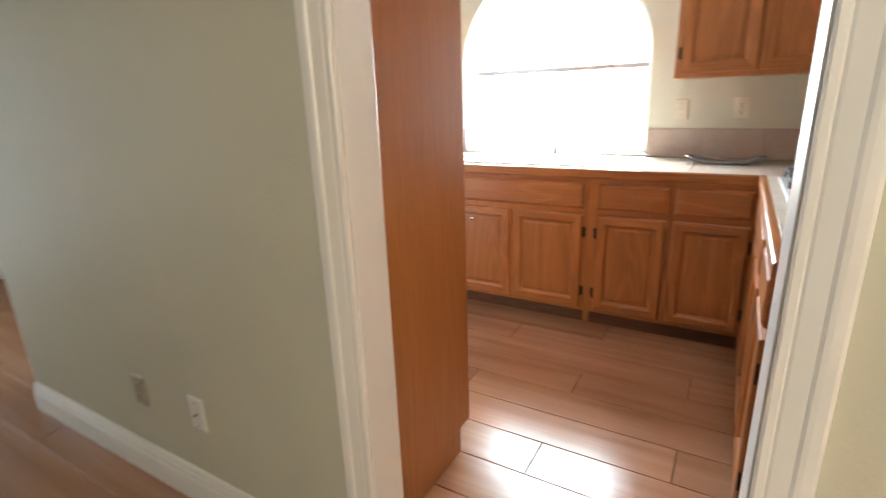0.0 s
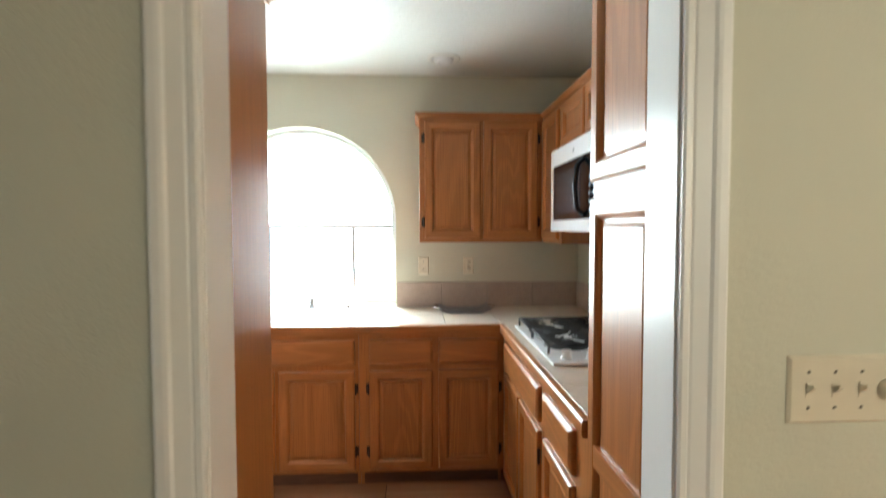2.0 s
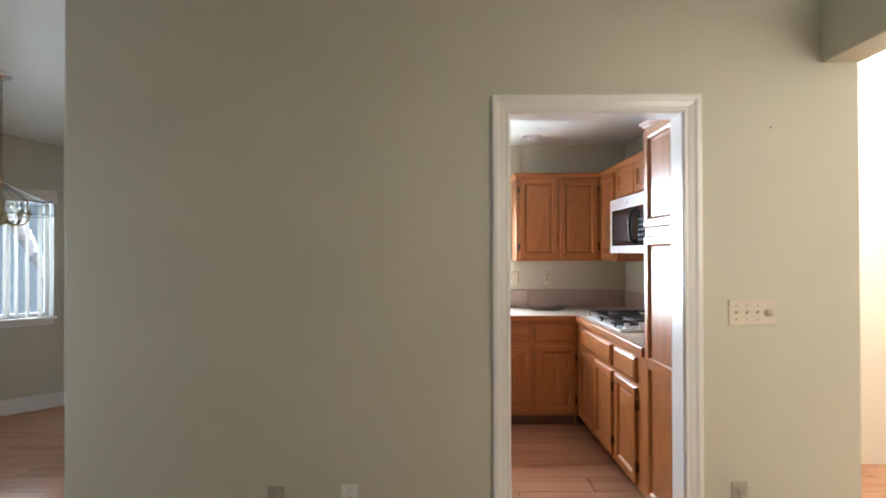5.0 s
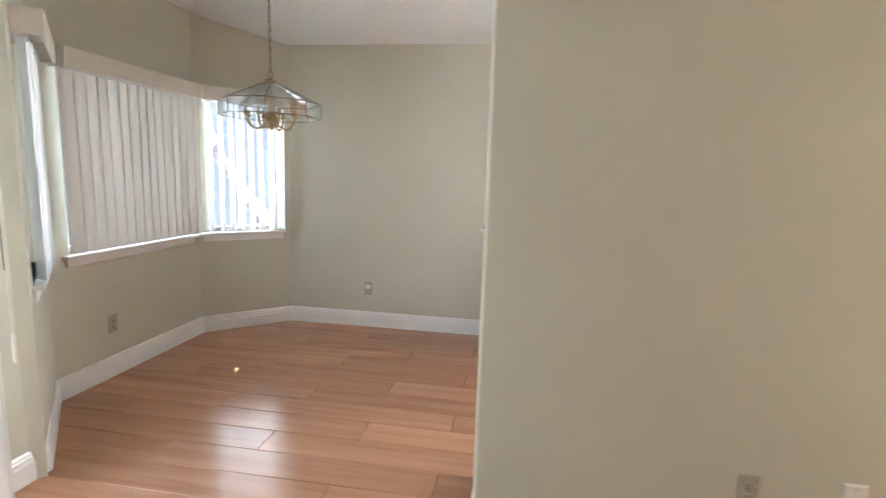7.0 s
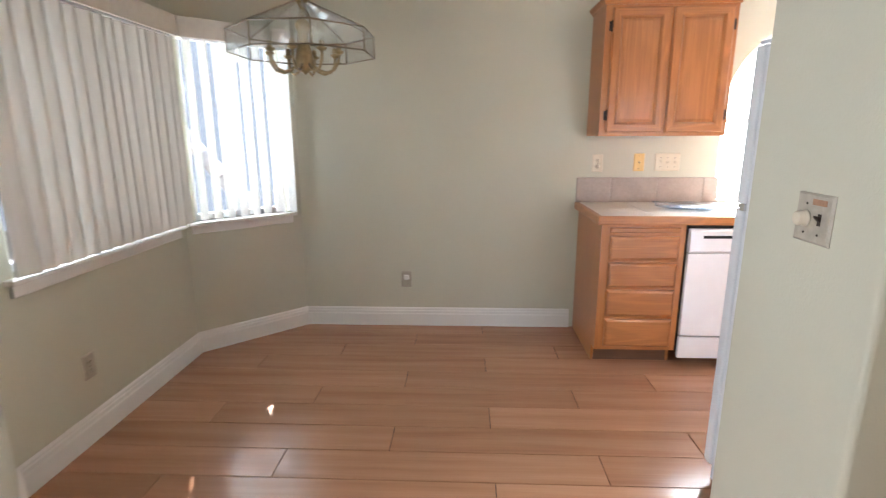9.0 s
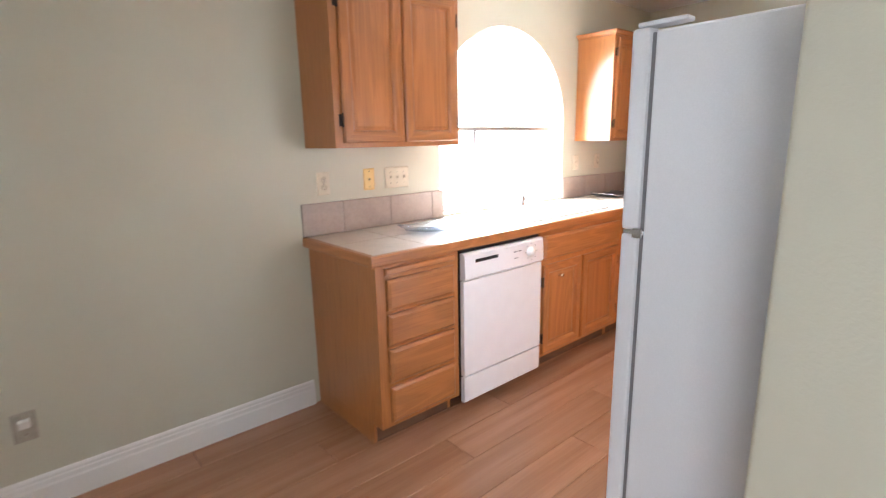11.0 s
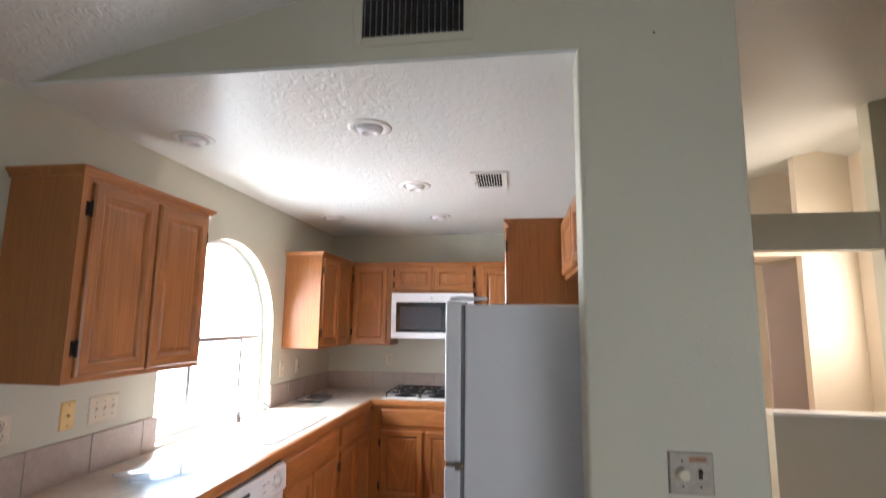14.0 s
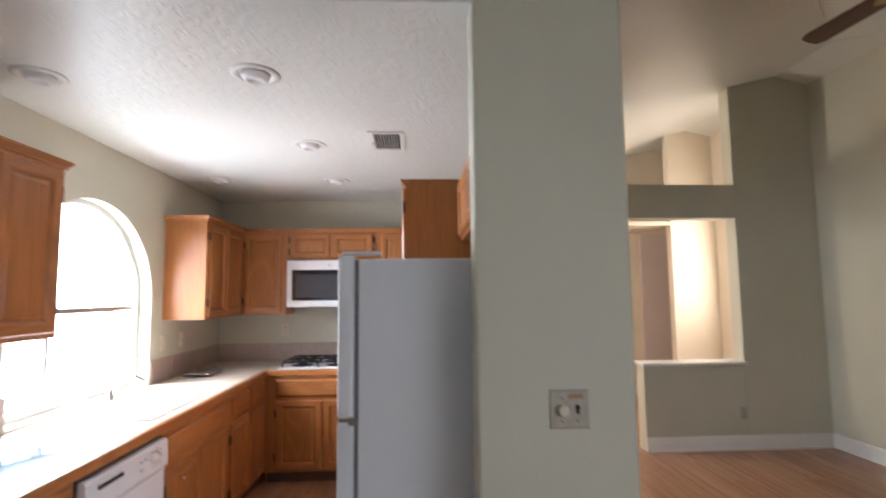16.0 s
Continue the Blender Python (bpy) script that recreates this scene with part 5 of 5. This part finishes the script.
# mauve slab in the hall recess, the recess wall's shade put into its colour
hd = tagged(new("hall_recess_slab"), "plain slab in the mauve of the shaded recess wall, seen through the pass-through", "door", "", "structure")
hd.matrix_world = pose(3.298, 0, 0)
bm = bmesh.new()
box(bm, -.035, 0, -1.68, -1.04, 0.01, 2.40)
part("slab", bm, M["mauve"], hd, "", .003)
bm = bmesh.new()
lathe(bm, [(.026, -.036), (.012, -.045), (.012, -.07), (.027, -.085), (.025, -.105), (0, -.11)], 16, (0, -1.60, .95), "x")
part("knob", bm, M["brass"], hd)

# ---------------------------------------------------------------- tree outside the bay
rt = random.Random(7)
tree = empty("tree", pose(-5.75, 6.5, -.15), "forked garden tree with small leaves outside the bay window", "tree")
bm = bmesh.new()
tips = []


def limb(p, d, r, n, depth):
    pts = [p]
    for i in range(n):
        d = (d + Vector((rt.uniform(-.28, .28), rt.uniform(-.28, .28), rt.uniform(-.05, .2)))).normalized()
        p = p + d * (.30 if depth == 0 else .24)
        pts.append(p)
        if depth < 2 and i >= (1 if depth else 5):
            side = (d + Vector((rt.uniform(-1, 1), rt.uniform(-1, 1), rt.uniform(0, .5)))).normalized()
            limb(p, side, r * .55, n - 1, depth + 1)
        if depth == 2:
            tips.append(p)
    for i, (a, b) in enumerate(zip(pts, pts[1:])):
        ra, rb = r * (1 - .7 * i / n), r * (1 - .7 * (i + 1) / n)
        u = (b - a).orthogonal().normalized()
        w = (b - a).normalized().cross(u)
        va = [bm.verts.new(a + ra * (math.cos(k * math.pi / 3) * u + math.sin(k * math.pi / 3) * w)) for k in range(6)]
        vb = [bm.verts.new(b + rb * (math.cos(k * math.pi / 3) * u + math.sin(k * math.pi / 3) * w)) for k in range(6)]
        for k in range(6):
            bm.faces.new((va[k], va[(k + 1) % 6], vb[(k + 1) % 6], vb[k])).smooth = True
        bm.faces.new(va[::-1]), bm.faces.new(vb)


limb(Vector((0, 0, 0)), Vector((.05, 0, 1)), .13, 9, 0)
limb(Vector((-.15, -.1, 2.3)), Vector((.30, -.12, .85)), .055, 6, 1)
limb(Vector((.06, -.05, 2.5)), Vector((.06, -.10, 1)), .05, 6, 1)
part("trunk", bm, M["bark"], tree, "grey forked trunk and limbs")
bm = bmesh.new()
for p in tips:
    for _ in range(60):
        c = p + Vector((rt.gauss(0, .13), rt.gauss(0, .13), rt.gauss(0, .11)))
        n = Vector((rt.gauss(0, 1), rt.gauss(0, 1), rt.gauss(0, 1))).normalized()
        u = n.orthogonal().normalized()
        w = n.cross(u)
        q = [c + u * .07, c + w * .034 + n * .006, c - u * .07, c - w * .034 + n * .006]
        bm.faces.new([bm.verts.new(v) for v in q])
part("crown", bm, M["leaf"], tree, "sparse crown of small leaves")


# ---------------------------------------------------------------- floor planks and tiles
floor = bpy.data.objects["floor"]
PWID, PLEN = 0.192, 1.38
plank_meshes = {}


def piece(name, key, dims, material, parent, at, cache, chamfer=0.0015):
    """One flat piece with eased top edges; alike pieces share a mesh."""
    if key not in cache:
        lx, ly, lz = dims
        bm = bmesh.new()
        c = chamfer
        r0 = [bm.verts.new(v) for v in ((0, 0, 0), (lx, 0, 0), (lx, ly, 0), (0, ly, 0))]
        r1 = [bm.verts.new(v) for v in ((0, 0, lz - c), (lx, 0, lz - c), (lx, ly, lz - c), (0, ly, lz - c))]
        r2 = [bm.verts.new(v) for v in ((c, c, lz), (lx - c, c, lz), (lx - c, ly - c, lz), (c, ly - c, lz))]
        for a, b in ((r0, r1), (r1, r2)):
            for k in range(4):
                bm.faces.new((a[k], a[(k + 1) % 4], b[(k + 1) % 4], b[k]))
        bm.faces.new(r2)
        cache[key] = mesh_of(name, bm, material)
    o = new(name, cache[key])
    o.parent = parent
    o.location = at
    return o


def row_span(y):
    """The floor's reach along x at this y."""
    if y > 3.70:
        return (-4.57 - (4.22 - y) * 1.06 - 0.02, XK)
    if y > 2.36:
        return (-5.13, XK)
    if y > 1.70:
        return (-4.57 - (y - 1.79) * 0.97 - 0.02 if y > 1.79 else -4.7, XK)
    return (-4.72, 3.35)


for r in range(-21, 11):
    y = 2.33 + PWID * r
    a0, b0 = row_span(y + PWID / 2 + (0.09 if y > 1.70 and y < 2.36 else -0.09 if y > 3.6 else 0))
    if y < 1.75 < y + PWID:
        b0 = 3.35
    if y > 1.75:
        spans = [(a0, b0), (XE2, 3.30)] if y < 2.85 else [(a0, b0)]
    else:
        spans = [(a0, b0)]
    off = (-3.285 + 0.46 * r) % PLEN
    for a1, b1 in spans:
        k = math.floor((a1 - off) / PLEN)
        while off + k * PLEN < b1:
            xa, xb = max(a1, off + k * PLEN), min(b1, off + (k + 1) * PLEN)
            k += 1
            if xb - xa < 0.03:
                continue
            g = 0.0014
            ya, yb = y + g, min(y + PWID - g, 4.218)
            ln = round(xb - xa - 2 * g, 3)
            piece("plank", (ln, round(yb - ya, 3)), (ln, yb - ya, 0.006), M["plank"], floor, (xa + g, ya, -0.0045), plank_meshes, 0.0020)

tile_meshes = {}
counter = bpy.data.objects["countertop"]


def lay_tiles(x0, x1, y0, y1, step, hole=None):
    x = x0
    while x < x1 - 0.02:
        y = y0
        xe = min(x + step, x1)
        while y < y1 - 0.02:
            ye = min(y + step, y1)
            cells = [(x, xe, y, ye)]
            if hole:
                hx0, hx1, hy0, hy1 = hole
                if xe > hx0 and x < hx1 and ye > hy0 and y < hy1:
                    cells = []
                    if x < hx0:
                        cells.append((x, hx0, y, ye))
                    if xe > hx1:
                        cells.append((hx1, xe, y, ye))
                    cx0, cx1 = max(x, hx0), min(xe, hx1)
                    if y < hy0:
                        cells.append((cx0, cx1, y, hy0))
                    if ye > hy1:
                        cells.append((cx0, cx1, hy1, ye))
            for a, b, cc, d in cells:
                if b - a > 0.012 and d - cc > 0.012:
                    g = 0.002
                    dims = (round(b - a - 2 * g, 3), round(d - cc - 2 * g, 3), 0.009)
                    piece("tile", dims, dims, M["tile"], counter, (a + g, cc + g, CT - 0.0085), tile_meshes, 0.0018)
            y = ye
        x = xe


lay_tiles(-2.635, XK - .004, YF + .001, YW - .006, 0.305, (SKX0, SKX1, SKY0, SKY1))
lay_tiles(XF + .001, XK - .004, 2.232, YF, 0.305)

SPH = 0.165
for nm, p, q in (("backsplash", (-1.712, YW), (-2.655, YW)), ("backsplash", (XK - .008, YW), (-0.485, YW)), ("backsplash", (XK, 2.23), (XK, YW - .001))):
    m, ln = frame_of(p, q)
    sp = empty(nm, m @ pose(0, 0, CT + .001), "row of mauve-beige ceramic backsplash tiles", "backsplash", "backsplashes")
    bm = bmesh.new()
    box(bm, 0.0, ln, 0.0005, 0.008, 0, SPH - .003)
    part("grout_bed", bm, M["grout"], sp)
    x = 0.0
    first = 0.10 if ln < 1 else 0.305
    while x < ln - 0.02:
        xe = min(x + (first if x == 0 else 0.305), ln)
        w = round(xe - x - .004, 3)
        key = ("s", w)
        if key not in tile_meshes:
            bm = bmesh.new()
            c = 0.002
            r0 = [bm.verts.new(v) for v in ((0, 0, 0), (w, 0, 0), (w, 0, SPH), (0, 0, SPH))]
            r1 = [bm.verts.new(v) for v in ((0, 0.010, 0), (w, 0.010, 0), (w, 0.010, SPH), (0, 0.010, SPH))]
            r2 = [bm.verts.new(v) for v in ((c, 0.012, c), (w - c, 0.012, c), (w - c, 0.012, SPH - c), (c, 0.012, SPH - c))]
            for a, b in ((r0, r1), (r1, r2)):
                for k in range(4):
                    bm.faces.new((a[k], a[(k + 1) % 4], b[(k + 1) % 4], b[k]))
            bm.faces.new(r2)
            tile_meshes[key] = mesh_of("tile", bm, M["splash"])
        o = new("tile", tile_meshes[key])
        o.parent = sp
        o.location = (x + .002, 0.0006, 0.001)
        x = xe
